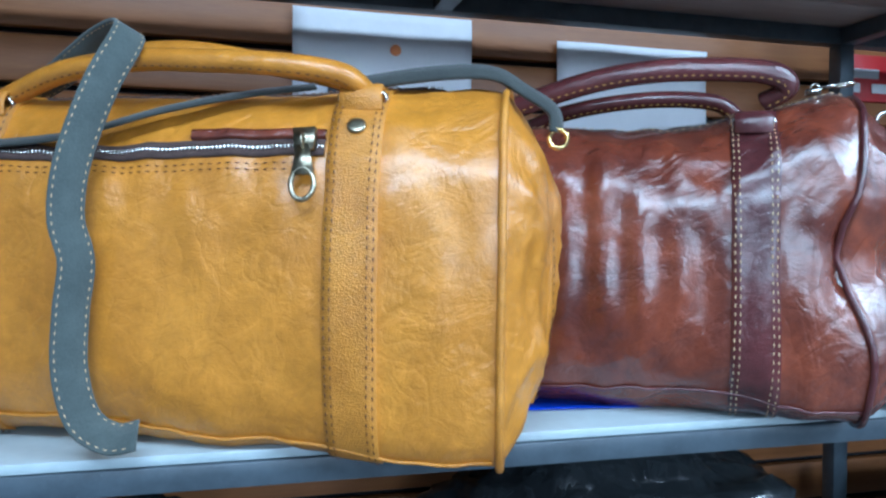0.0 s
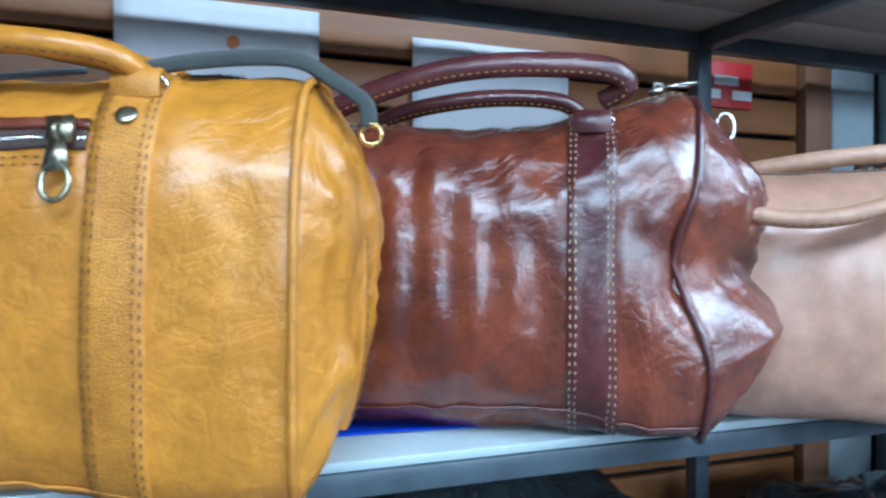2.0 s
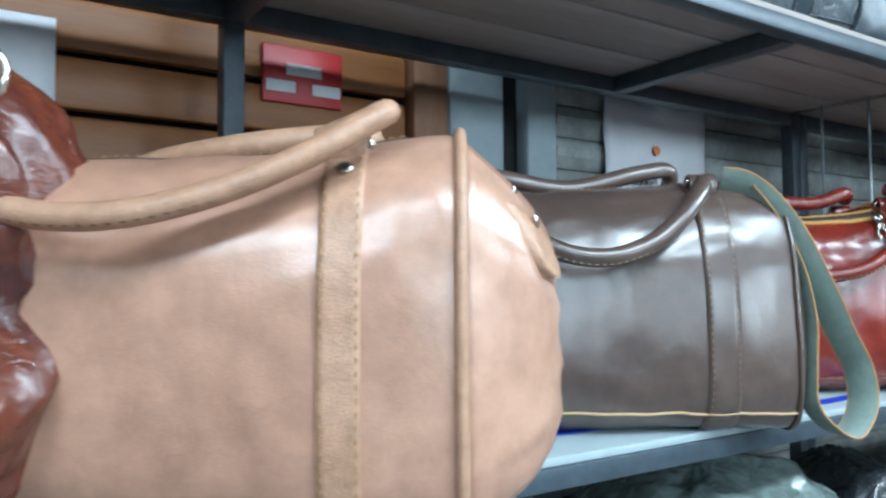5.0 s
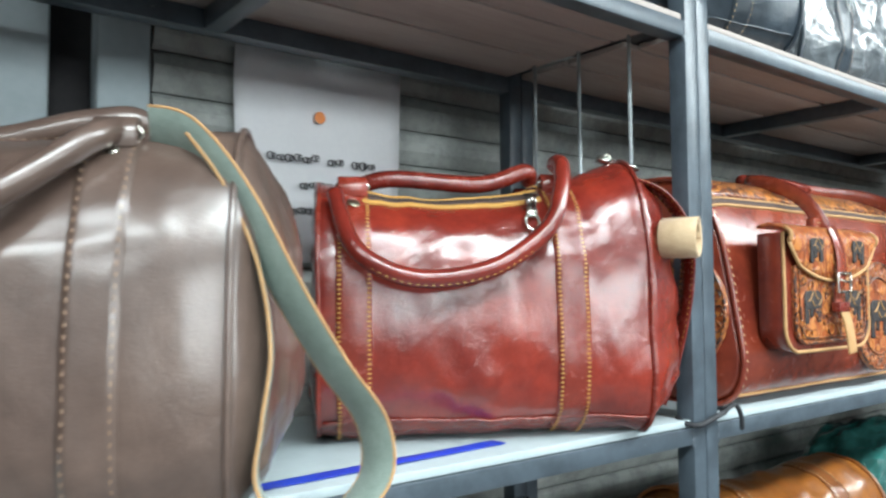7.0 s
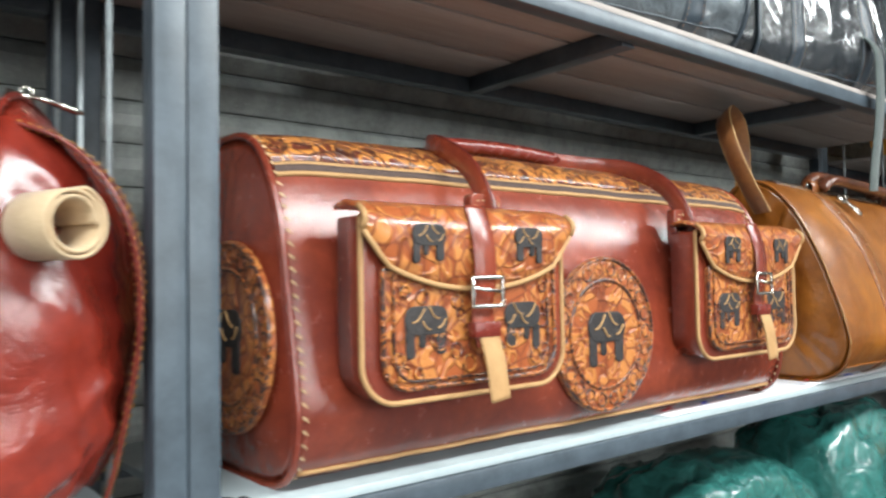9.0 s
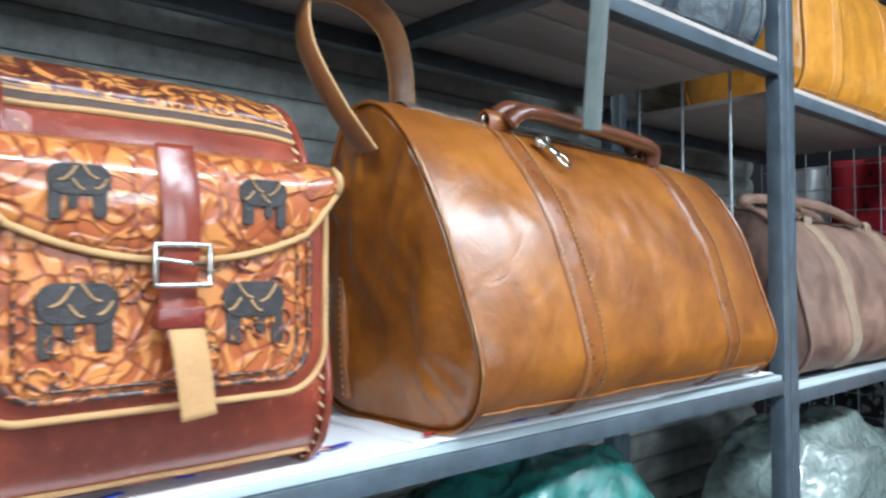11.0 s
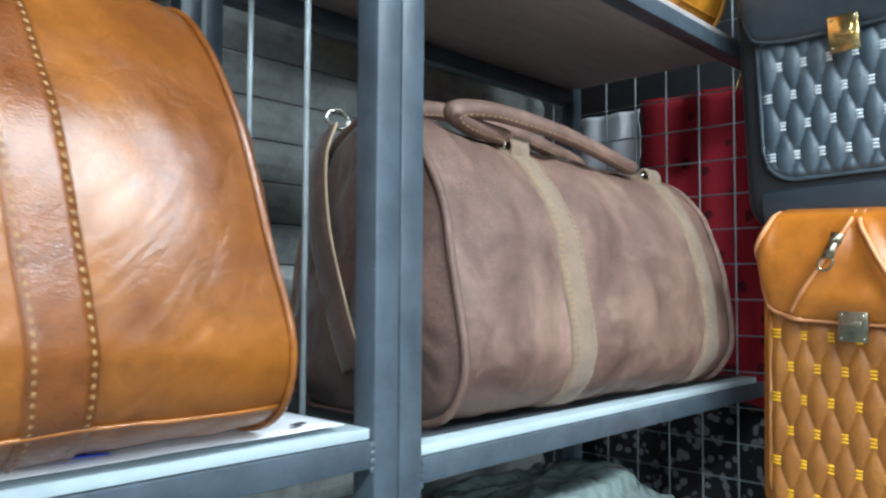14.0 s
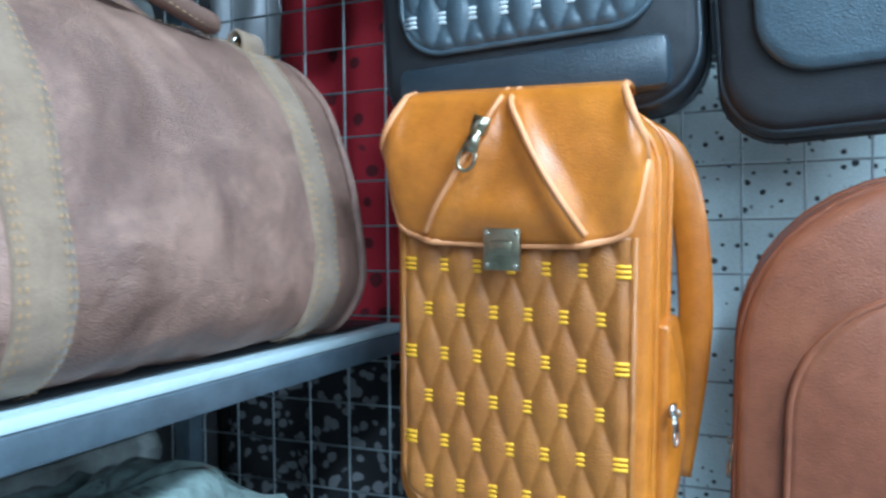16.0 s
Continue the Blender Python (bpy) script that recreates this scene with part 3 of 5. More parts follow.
def ring_mount(ob, center, band_skin, wide=0.03, name="ring_mount"):
    """A leather loop that holds a metal ring at the head of a band."""
    c = Vector(center)
    lp = [c + Vector((0, -0.008, -0.012)), c + Vector((0, -0.009, 0.0)), c + Vector((0, -0.002, 0.009)), c + Vector((0, 0.007, 0.004)), c + Vector((0, 0.008, -0.010))]
    g = part(name, sweep(smooth_line(lp, 6), slab(wide, 0.0035), (1, 0, 0)), band_skin, ob)
    part("ring", torus(c + Vector((0, 0.0, -0.001)), (0, 1, 0.3), (1, 0, 0), wide * 0.56, 0.0019, 22, 8, 0.42), "nickel", g)
    return g


# ---- the setting ----
WALL = 0.43
AISLE = -5.2


def setting(ob, label="", category=""):
    return tagged(ob, label, category, "", "structure")


floor = setting(part("floor", box(-3.4, 3.4, AISLE, 0.6, -0.05, 0.0, 0), "tile_floor"), "grey tiled shop floor", "floor")
ceiling = setting(part("ceiling", box(-3.4, 3.4, AISLE, 0.6, 2.75, 2.8, 0), "plain_wall"), "plain painted shop ceiling", "ceiling")
setting(part("wall_west", box(-3.4, -3.3, AISLE, 0.6, 0, 2.75, 0), "plain_wall"), "plain painted wall", "wall")
setting(part("wall_east", box(3.0, 3.1, AISLE, 0.6, 0, 2.75, 0), "plain_wall"), "plain painted wall", "wall")
setting(part("wall_south", box(-3.3, 3.0, AISLE, AISLE + 0.1, 0, 2.75, 0), "plain_wall"), "plain painted wall across the aisle", "wall")
wall_north = setting(part("wall_north", box(-3.3, 3.0, WALL + 0.03, 0.6, 0, 2.75, 0), "gap_shade"), "wall behind the shelving, coloured near-black for the shade there", "wall")

# lamps over the aisle and on the far wall
for lx, ly, lz, tilt, watts in LAMPS:
    fx = thing("tube_lamp", "white tube lamp with a frosted diffuser", "lamp", pose(lx, ly, lz, tilt, 0, 0) @ pose(0, 0, 0.01), "tube lamps of the shop")
    part("housing", box(-0.6, 0.6, -0.15 if tilt == 0 else -0.31, 0.15 if tilt == 0 else 0.31, 0.02, 0.24 if tilt == 0 else 0.12, 0.008), "plain_wall", fx)
    part("diffuser", box(-0.59, 0.59, -0.14 if tilt == 0 else -0.3, 0.14 if tilt == 0 else 0.3, 0.004, 0.019, 0.003), "diffuser", fx)

# brown slatted shutter, posts and grey roller shutter on the back wall
shutter = setting(thing("shutter_wall", "brown varnished slatted timber shutter behind the shelves", "shutter", (0, WALL, 0)))
z = 0.4
while z < 2.3:
    part("slat", box(-3.25, -0.84, 0.0, 0.02, z, z + 0.062, 0.006), "shutter_wood", shutter)
    z += 0.07
pst = setting(part("post_timber", box(-0.836, -0.775, WALL - 0.015, WALL + 0.029, 0, 2.6, 0.004), "wood_dark"), "brown timber post", "post")
setting(part("pillar", box(-0.768, -0.662, WALL - 0.01, WALL + 0.029, 0, 2.6, 0.008), "plaster"), "pale blue plaster pillar", "pillar")
setting(part("pillar", box(-0.61, -0.545, WALL - 0.005, WALL + 0.029, 0, 2.6, 0.006), "plaster"), "pale blue plaster pillar strip", "pillar")
roller = setting(thing("roller_shutter", "grey steel roller shutter behind the shelves", "shutter", (0, WALL, 0)))
prof = [(0.0, 0.0), (-0.004, 0.006), (-0.010, 0.020), (-0.011, 0.034), (-0.006, 0.048), (0.0, 0.054), (0.004, 0.054), (0.004, 0.0)]
verts = [(x, y, zz) for x in (-0.54, 2.55) for y, zz in prof]
slat = mesh_of("slat", verts, [(i, (i + 1) % 8, 8 + (i + 1) % 8, 8 + i) for i in range(8)] + [tuple(range(8)), tuple(range(8, 16))], False)
slat.materials.append(M["shutter_grey"])
for k in range(34):
    s = new("slat", slat)
    s.parent = roller
    s.location = (0, 0.012, 0.35 + k * 0.056)

# ---- racks of square steel tube ----
T = 0.025


def rack(label, x0, x1, levels, bars, boards, left=True, right=True, depth=0.345, back_posts=()):
    ob = thing("shelf_rack", label, "rack", (x0, 0, 0), "steel racks along the wall")
    W = x1 - x0
    for x, on in ((0, left), (W - T, right)):
        if on:
            part("post", box(x, x + T, 0, T, 0, 2.3, 0.0018), "steel_paint", ob)
        part("post", box(x, x + T, depth - T, depth, 0, 2.3, 0.0018), "steel_paint", ob)
    for x in back_posts:
        part("post", box(x - x0, x - x0 + T, depth - T, depth, 0, 2.3, 0.0018), "steel_paint", ob)
    for n, zt in enumerate(levels):
        a, b2 = (T if left else 0) + 0.0005, W - (T if right else 0) - 0.0005
        part("front_rail", box(a, b2, 0.0005, T, zt - 0.021, zt, 0.0015), "steel_paint", ob)
        part("back_rail", box(T + 0.001, W - T - 0.001, depth - T, depth - 0.0005, zt - T, zt, 0.0015), "steel_paint", ob)
        for x in bars:
            part("cross_bar", box(x - x0 - T / 2, x - x0 + T / 2, T + 0.0005, depth - T - 0.0005, zt - T, zt - 0.0005, 0.0015), "steel_paint", ob)
        d0, d1 = 0.004, depth - 0.006
        k = boards if n else 1
        for i in range(k):
            g = 0.006
            y0 = d0 + (d1 - d0) * i / k
            y1 = d0 + (d1 - d0) * (i + 1) / k - (g if i < k - 1 else 0)
            lo = T + 0.001
            part("board", box(lo if y0 < T else 0.001, W - T - 0.001, y0, y1, zt + 0.0005, zt + 0.009, 0.0012), "laminate" if n == 0 else "ply", ob)
    # welds at the joints
    for x, on in ((T, left), (W - T, right)):
        if on:
            for zt in levels:
                for k in range(4):
                    part("weld", dome((x, 0.003, zt - 0.004 - k * 0.006), (0, -1, 0), 0.0036, 0.003, 8), "steel_paint", ob)
    return ob


ZA, ZC = 1.211, 1.190
UA, UC = 1.715, 1.676
LOW = 0.72
rack_a = rack("grey painted steel rack with boarded shelves full of bags", -3.1, -0.0005, (ZA, UA, LOW), (-2.4, -1.77, -1.137, -0.505), 3, False, True, back_posts=(-1.15,))
rack_b = rack("grey painted steel rack with newspaper under the bags", 0.0005, 1.7695, (ZA, UA, LOW), (0.58, 1.2), 3, True, True)
rack_c = rack("grey painted steel rack at the end of the row", 1.7705, 2.51, (ZC, UC, LOW), (), 1, True, False)

# side grids of thin rods between the racks
for gx, zl, zu in ((-0.034, ZA, UA), (1.736, ZA, UA)):
    sg = thing("side_grid", "thin galvanised wire rods closing the rack's end", "wire grid", (gx, 0, zl))
    for y in (0.08, 0.168, 0.255):
        part("rod", sweep([Vector((0, y, 0.010)), Vector((0, y, zu - zl + 0.06))], circle(0.0026, 8), (1, 0, 0)), "wire", sg)

# sheets lying on the shelves
def sheet(name, label, x0, x1, y0, y1, z, material, curl=0.002, rot=0.0):
    n = 14
    rows = []
    cx, cy = (x0 + x1) / 2, (y0 + y1) / 2
    for i in range(n + 1):
        rows.append([Vector((x0 + (x1 - x0) * i / n - cx, y0 + (y1 - y0) * j / n - cy, 0.0006 + curl * max(0, noise.noise(Vector((x0 + i * 0.21, j * 0.23, z)))))) for j in range(n + 1)])
    ob = part(name, grid(rows), material)
    ob.matrix_world = pose(cx, cy, z, 0, 0, rot)
    sol = ob.modifiers.new("thickness", "SOLIDIFY")
    sol.thickness = 0.0006
    sol.offset = 1.0
    return tagged(ob, label, "sheet")


sheet("plastic_sheet", "bright blue plastic sheet under the bags", -1.86, -1.50, 0.075, 0.24, ZA + 0.0095, "blue_sheet", rot=-6)
sheet("plastic_sheet", "bright blue plastic sheet under the bags", -1.36, -1.22, 0.09, 0.22, ZA + 0.0095, "blue_sheet", rot=5)
sheet("plastic_sheet", "narrow strip of bright blue plastic sheet under the bags", -0.99, -0.66, 0.075, 0.11, ZA + 0.0095, "blue_sheet", rot=-4)
sheet("plastic_sheet", "narrow strip of bright blue plastic sheet under the bags", -0.62, -0.30, 0.03, 0.05, ZA + 0.0095, "blue_sheet", rot=3)
NP = ZA + 0.0095
rng = random.Random(4)
for k, (a, c) in enumerate(((0.62, 1.02), (1.0, 1.40), (1.36, 1.72))):
    npaper = sheet("newspaper", "folded white newspaper with blue and red print", a, c, 0.006, 0.26, NP + 0.0016 * k, "paper", 0.003)
    for j in range(11):
        w = 0.008 + rng.random() * 0.022
        bar = part("print_block", box(-w / 2, w / 2, -0.003, 0.003, 0, 0.0006, 0), rng.choice(["blue_sheet", "blue_sheet", "red_sign", "ink"]), npaper)
        bar.matrix_local = pose((rng.random() - 0.5) * (c - a) * 0.9, -0.118 + rng.random() * 0.045, 0.0042, 0, 0, rng.uniform(-25, 25))
sheet("dark_sheet", "black plastic sheet under the nubuck bag", 1.81, 2.48, 0.024, 0.33, ZC + 0.0095, "sheet_black", 0.002)

# papers and sign on the back wall
def wall_paper(label, x0, x1, z0, z1, curl=0.004, y=WALL - 0.006):
    n = 12
    rows = []
    for i in range(n + 1):
        rows.append([Vector(((x1 - x0) * (i / n - 0.5), -curl * (0.5 + noise.noise(Vector((x0 * 9 + i * 0.2, j * 0.25, 1)))), (z1 - z0) * j / n)) for j in range(n + 1)])
    ob = thing("paper_notice", label, "notice", ((x0 + x1) / 2, y, z0), "papers pinned on the wall")
    sh = part("sheet", grid(rows), "paper", ob)
    sol = sh.modifiers.new("thickness", "SOLIDIFY")
    sol.thickness = 0.0008
    return ob


pa = wall_paper("white paper notice with an orange dot", -1.955, -1.70, 1.563, 1.71)
part("dot", dome((0.015, -0.0065, 0.095), (0, -1, 0), 0.008, 0.0006), "orange_ink", pa)
for k in range(4):
    part("text_line", box(-0.08 + 0.05 * k, -0.05 + 0.05 * k, -0.0075, -0.0065, 0.03, 0.038, 0), "ink", pa)
pb2 = wall_paper("plain white paper notice on the shutter", -1.566, -1.312, 1.55, 1.69)
pc = wall_paper("white paper notice with black text and an orange dot", -0.437, -0.171, 1.42, 1.715, 0.009)
part("dot", dome((-0.008, -0.0125, 0.208), (0, -1, 0), 0.009, 0.0006), "orange_ink", pc)
rng = random.Random(12)
for zz, n, x in ((0.146, 13, -0.085), (0.108, 8, -0.035), (0.072, 12, -0.08)):
    for k in range(n):
        if k in (6, 9):
            continue
        lift = rng.uniform(-0.002, 0.003)
        part("text_line", merge([torus((x + 0.0135 * k, -0.0128, zz + lift), (0, 1, 0), (1, 0, 0), rng.uniform(0.0034, 0.0048), 0.0011, 10, 5, rng.uniform(0.8, 1.3)), torus((x + 0.0135 * k + 0.005, -0.0128, zz + lift), (0, 1, 0), (1, 0, 0), 0.0028, 0.001, 8, 5, 1.6)]), "ink", pc)
sg = thing("wall_sign", "small red sign with three white plates", "sign", (-1.008, WALL - 0.002, 1.628))
part("plate", box(-0.058, 0.058, -0.006, 0.0, 0, 0.078, 0.002), "red_sign", sg)
for px, pz, w in ((-0.033, 0.014, 0.042), (0.033, 0.014, 0.042), (0.0, 0.038, 0.052)):
    part("label_plate", box(px - w / 2, px + w / 2, -0.0085, -0.0062, pz, pz + 0.016, 0.001), "paper", sg)


# ---- the bags on the middle shelf ----
TOP = ZA + 0.0105


def local(place, pts):
    back = place.inverted()
    return [back @ Vector(q) for q in pts]


def stand(cx, cy, turn, L, D, z=TOP):
    """The pose of a bag whose front edge ends on the east at (cx, cy), turned by that many degrees."""
    t = radians(turn)
    e, b = Vector((math.cos(t), -math.sin(t), 0)), Vector((math.sin(t), math.cos(t), 0))
    c = Vector((cx, cy, z)) - e * L / 2 + b * D / 2
    return pose(c.x, c.y, c.z, 0, 0, -turn)


def stitched_end(ob, h, sign, y, z0, z1, skin, thread, w=0.024):
    e = part("end_band", h.end_band(sign, y - w / 2, y + w / 2, z0, z1), skin, ob)
    rows = []
    for k in (-0.38, 0.38):
        ln = [h.on_end(sign, y + w * k, z0 + (z1 - z0) * i / 30, 0.005) for i in range(31)]
        rows.append(stitch_row(ln, [Vector((sign, 0, 0))] * 31))
    part("stitching", merge(rows), thread, e)


# mustard bag
h1 = Holdall(0.57, 0.23, 0.308, 2.7, 4.5, 0.08, 0.02, 0.06, 0.0052, 1.3, (0.02, 0.038), 0.0, 0.0, 0.09, 0.006, 0.0012)
P = stand(-1.83, -0.09, 22, h1.L, h1.D)
bag1 = holdall("holdall", "mustard yellow creased leather holdall with a grey-green suede strap", P, h1, "mustard", "mustard_band", "thread_dark", "mustard_band",
               (-0.60, 0.585), 0.044, top_zip=True, zip_a=0.98 * PI, pipe_r=0.0034)
zp = part("pocket_zip", h1.strip(0.652 * PI, 0.688 * PI, -0.52, 0.50, 0.0025), "zip_tape", bag1)
ln, nr = h1.along(0.670 * PI, -0.52, 0.50, 0.0035)
part("zip_teeth", stitch_row(ln, nr, 0.0022, 0.0012, 0.0052, 0.002), "nickel", zp)
for a in (0.625, 0.637):
    ln, nr = h1.along(a * PI, -0.5, 0.48, 0.0008)
    part("stitching", stitch_row(ln, nr, 0.0052, 0.0026, 0.0015), "thread_dark", zp)
part("welt", h1.strip(0.692 * PI, 0.712 * PI, 0.1, 0.50, 0.0045), "oxblood", zp)
part("zip_pull", zip_pull(h1.point(0.45, 0.670 * PI, 0.004), (0.05, -0.25, -1), (0, -1, 0.1), 0.046), "brass", zp)
for u in (-0.60, 0.585):
    part("rivet", dome(h1.point(u, 0.715 * PI, 0.003), h1.normal(u, 0.715 * PI), 0.0078, 0.0022, 18), "brass", bag1)
    for a in (0.80, 1.2):
        ring_mount(bag1, h1.point(u, a * PI, 0.004) + Vector((0, 0.004, 0.003)), "mustard_band", 0.036)
handle(bag1, [(0.167, -0.065, 0.298), (0.15, -0.085, 0.310), (0.10, -0.094, 0.317), (0.03, -0.092, 0.322), (-0.03, -0.085, 0.325), (-0.10, -0.078, 0.318), (-0.165, -0.06, 0.30)], "mustard", 0.0115, "thread_dark")
handle(bag1, [(0.167, 0.06, 0.298), (0.15, 0.03, 0.32), (0.06, 0.0, 0.338), (-0.03, -0.005, 0.352), (-0.11, 0.01, 0.345), (-0.165, 0.05, 0.30)], "mustard", 0.0115, "thread_dark")
strap(bag1, [(-0.20, -0.02, 0.30), (-0.14, -0.035, 0.32), (-0.075, -0.06, 0.35), (-0.026, -0.10, 0.346), (-0.034, -0.130, 0.295), (-0.050, -0.142, 0.235), (-0.054, -0.145, 0.19), (-0.046, -0.144, 0.155), (-0.050, -0.145, 0.115),
             (-0.050, -0.147, 0.07), (-0.039, -0.147, 0.032), (-0.016, -0.146, 0.017), (0.004, -0.143, 0.02)], "moss", 0.028, 0.0032, (1, 0.1, 0.1), "thread_tan")
strap(bag1, [(-0.17, -0.10, 0.252), (-0.08, -0.104, 0.259), (0.0, -0.097, 0.28), (0.06, -0.082, 0.294), (0.12, -0.055, 0.306)], "moss_dark", 0.014, 0.003, (0, 1, 0.6))
strap(bag1, [(0.15, -0.045, 0.308), (0.20, -0.05, 0.314), (0.25, -0.046, 0.318), (0.278, -0.04, 0.316), (0.30, -0.032, 0.304), (0.325, -0.028, 0.287), (0.328, -0.028, 0.268)], "moss_dark", 0.02, 0.0045, (0, 0.7, 0.7))
part("strap_clip", torus((0.33, -0.028, 0.262), (0, 1, 0), (1, 0, 0), 0.008, 0.0022, 16, 8), "gold", bag1)
stitched_end(bag1, h1, 1, -0.01, 0.03, 0.27, "mustard", "thread_dark", 0.034)

# glazed oxblood bag
h2 = Holdall(0.42, 0.24, 0.318, 2.6, 4.0, 0.14, 0.08, 0.06, 0.0086, 4.1, (0.0, 0.07), 0.03, 0.0026, 0.02, 0.011, dent=0.026)
P = stand(-1.475, -0.08, 32, h2.L, h2.D)
bag2 = holdall("holdall", "glossy oxblood wrinkled leather holdall with tan stitching", P, h2, "oxblood", "oxblood_dark", "thread_tan", "oxblood_dark", (-0.78, 0.545), 0.044,
               stitch=(0.005, 0.0032, 0.0015), pipe_r=0.0034, zip_a=1.0 * PI, zip_u=(-0.95, 0.98))
for u in (-0.78, 0.545):
    for a in (0.82, 1.18):
        ring_mount(bag2, h2.point(u, a * PI, 0.004) + Vector((0, 0.0, 0.004)), "oxblood_dark", 0.036)
handle(bag2, [(0.125, -0.05, 0.315), (0.146, -0.062, 0.326), (0.127, -0.072, 0.340), (0.06, -0.076, 0.346), (0.0, -0.076, 0.345), (-0.06, -0.072, 0.336), (-0.13, -0.064, 0.316), (-0.165, -0.05, 0.30)], "oxblood_dark", 0.0125, "thread_gold", 0.8)
handle(bag2, [(0.11, 0.06, 0.312), (0.08, 0.045, 0.332), (0.0, 0.035, 0.336), (-0.09, 0.04, 0.325), (-0.16, 0.055, 0.30)], "oxblood_dark", 0.012, "thread_gold", 0.8)
part("zip_pull", zip_pull(h2.point(0.86, 1.0 * PI, 0.004), (1, 0, 0.1), (0, 0, 1), 0.036), "nickel", bag2)
part("end_clip", torus(h2.on_end(1, -0.02, 0.29, 0.012), (0, 1, 0), (0, 0, 1), 0.014, 0.0026, 18, 8, 0.6), "nickel", bag2)
stitched_end(bag2, h2, 1, 0.03, 0.02, 0.29, "oxblood_dark", "thread_tan", 0.026)

# blush tan bag
h3 = Holdall(0.36, 0.24, 0.264, 2.8, 4.5, 0.06, 0.05, 0.03, 0.0028, 7.7, (0.0, 0.075), 0.02, 0.0, 0.03, 0.005)
P = stand(-1.165, -0.175, 34, h3.L, h3.D)
bag3 = holdall("holdall", "smooth pinkish tan leather holdall with drooping rolled handles", P, h3, "blush", "blush_trim", "thread_dim", "blush_trim", (-0.84, 0.60), 0.026, double=False,
               pipe_r=0.0042, zip_a=0.99 * PI, base_line=False)
for u in (-0.84, 0.60):
    for a in (0.83, 1.17):
        ring_mount(bag3, h3.point(u, a * PI, 0.004) + Vector((0, 0.0, 0.003)), "blush_trim", 0.028)
    part("rivet", dome(h3.point(u, 0.75 * PI, 0.003), h3.normal(u, 0.75 * PI), 0.006, 0.002), "nickel", bag3)
handle(bag3, [(0.09, -0.07, 0.256), (0.128, -0.085, 0.268), (0.13, -0.10, 0.265), (0.085, -0.122, 0.235), (0.03, -0.136, 0.211), (-0.03, -0.142, 0.200), (-0.09, -0.136, 0.209), (-0.15, -0.10, 0.245)], "blush_trim", 0.0092, "thread_dark", 0.9)
handle(bag3, [(0.09, 0.06, 0.256), (0.11, 0.04, 0.278), (0.03, 0.03, 0.273), (-0.05, 0.04, 0.262), (-0.09, 0.06, 0.254)], "blush_trim", 0.0105, None, 0.9)
tab = part("end_tab", h3.end_band(1, -0.074, -0.022, 0.165, 0.25, 0.005, 24, True), "blush_trim", bag3, "stitched tan leather tab")
for z in (0.204, 0.224):
    part("rivet", dome(h3.on_end(1, -0.048, z, 0.006), (1, -0.2, 0.1), 0.006, 0.002), "nickel", tab)
strap(bag3, local(P, [(-1.09, 0.0, 1.2235), (-1.058, -0.012, 1.2245), (-1.038, -0.024, 1.208), (-1.024, -0.026, 1.18), (-1.02, -0.024, 1.155), (-1.03, -0.022, 1.12), (-1.034, -0.02, 1.09)]), "cream_suede", 0.02, 0.003, (1, 0.6, 0), label="pale suede strap end hanging over the shelf edge")

# grey-brown bag with a sage strap
h4 = Holdall(0.44, 0.23, 0.284, 2.6, 5.0, 0.16, 0.05, 0.05, 0.0036, 11.2, (0.0, 0.04), 0.02, 0.0, 0.02, 0.003)
P = stand(-0.645, -0.068, 30, h4.L, h4.D)
bag4 = holdall("holdall", "smooth grey-brown leather holdall with a drooping handle and sage suede strap", P, h4, "umber", "umber", "thread_brown", "umber", (-0.70, 0.61), 0.036, zip_a=1.02 * PI, base_line=False, double=False, pipe_r=0.0028)
ln, nr = h4.along(0.30 * PI, -0.99, 0.99, 0.0015)
part("base_seam", sweep(ln, circle(0.0015, 6), (0, 0, 1)), "thread_tan", bag4)
for u in (-0.70, 0.61):
    for a in (0.84, 1.16):
        ring_mount(bag4, h4.point(u, a * PI, 0.004) + Vector((0, 0.0, 0.003)), "umber", 0.032)
    part("rivet", dome(h4.point(u, 0.79 * PI, 0.002), h4.normal(u, 0.79 * PI), 0.005, 0.002), "nickel", bag4)
handle(bag4, [(0.134, -0.06, 0.275), (0.122, -0.088, 0.262), (0.086, -0.118, 0.227), (0.044, -0.137, 0.199), (-0.005, -0.146, 0.187), (-0.055, -0.143, 0.197), (-0.095, -0.126, 0.229), (-0.122, -0.095, 0.260), (-0.135, -0.06, 0.275)], "umber", 0.0118, "thread_tan", 0.85)
handle(bag4, [(0.134, 0.05, 0.275), (0.13, 0.03, 0.301), (0.09, 0.02, 0.298), (0.0, 0.02, 0.279), (-0.08, 0.02, 0.291), (-0.15, 0.035, 0.306), (-0.155, 0.05, 0.275)], "umber", 0.0115, None, 0.85)
strap(bag4, local(P, [(-0.672, 0.01, 1.500), (-0.652, -0.015, 1.490), (-0.626, -0.042, 1.445), (-0.594, -0.06, 1.375), (-0.562, -0.063, 1.325), (-0.532, -0.065, 1.285), (-0.527, -0.068, 1.25),
                      (-0.545, -0.072, 1.228), (-0.577, -0.075, 1.214), (-0.605, -0.07, 1.225), (-0.620, -0.06, 1.25), (-0.614, -0.056, 1.29), (-0.606, -0.052, 1.34), (-0.612, -0.042, 1.40), (-0.630, -0.024, 1.455), (-0.650, -0.008, 1.49)]), "sage", 0.031, 0.0032, (0.78, -0.6, 0.3), edge="edge_tan")

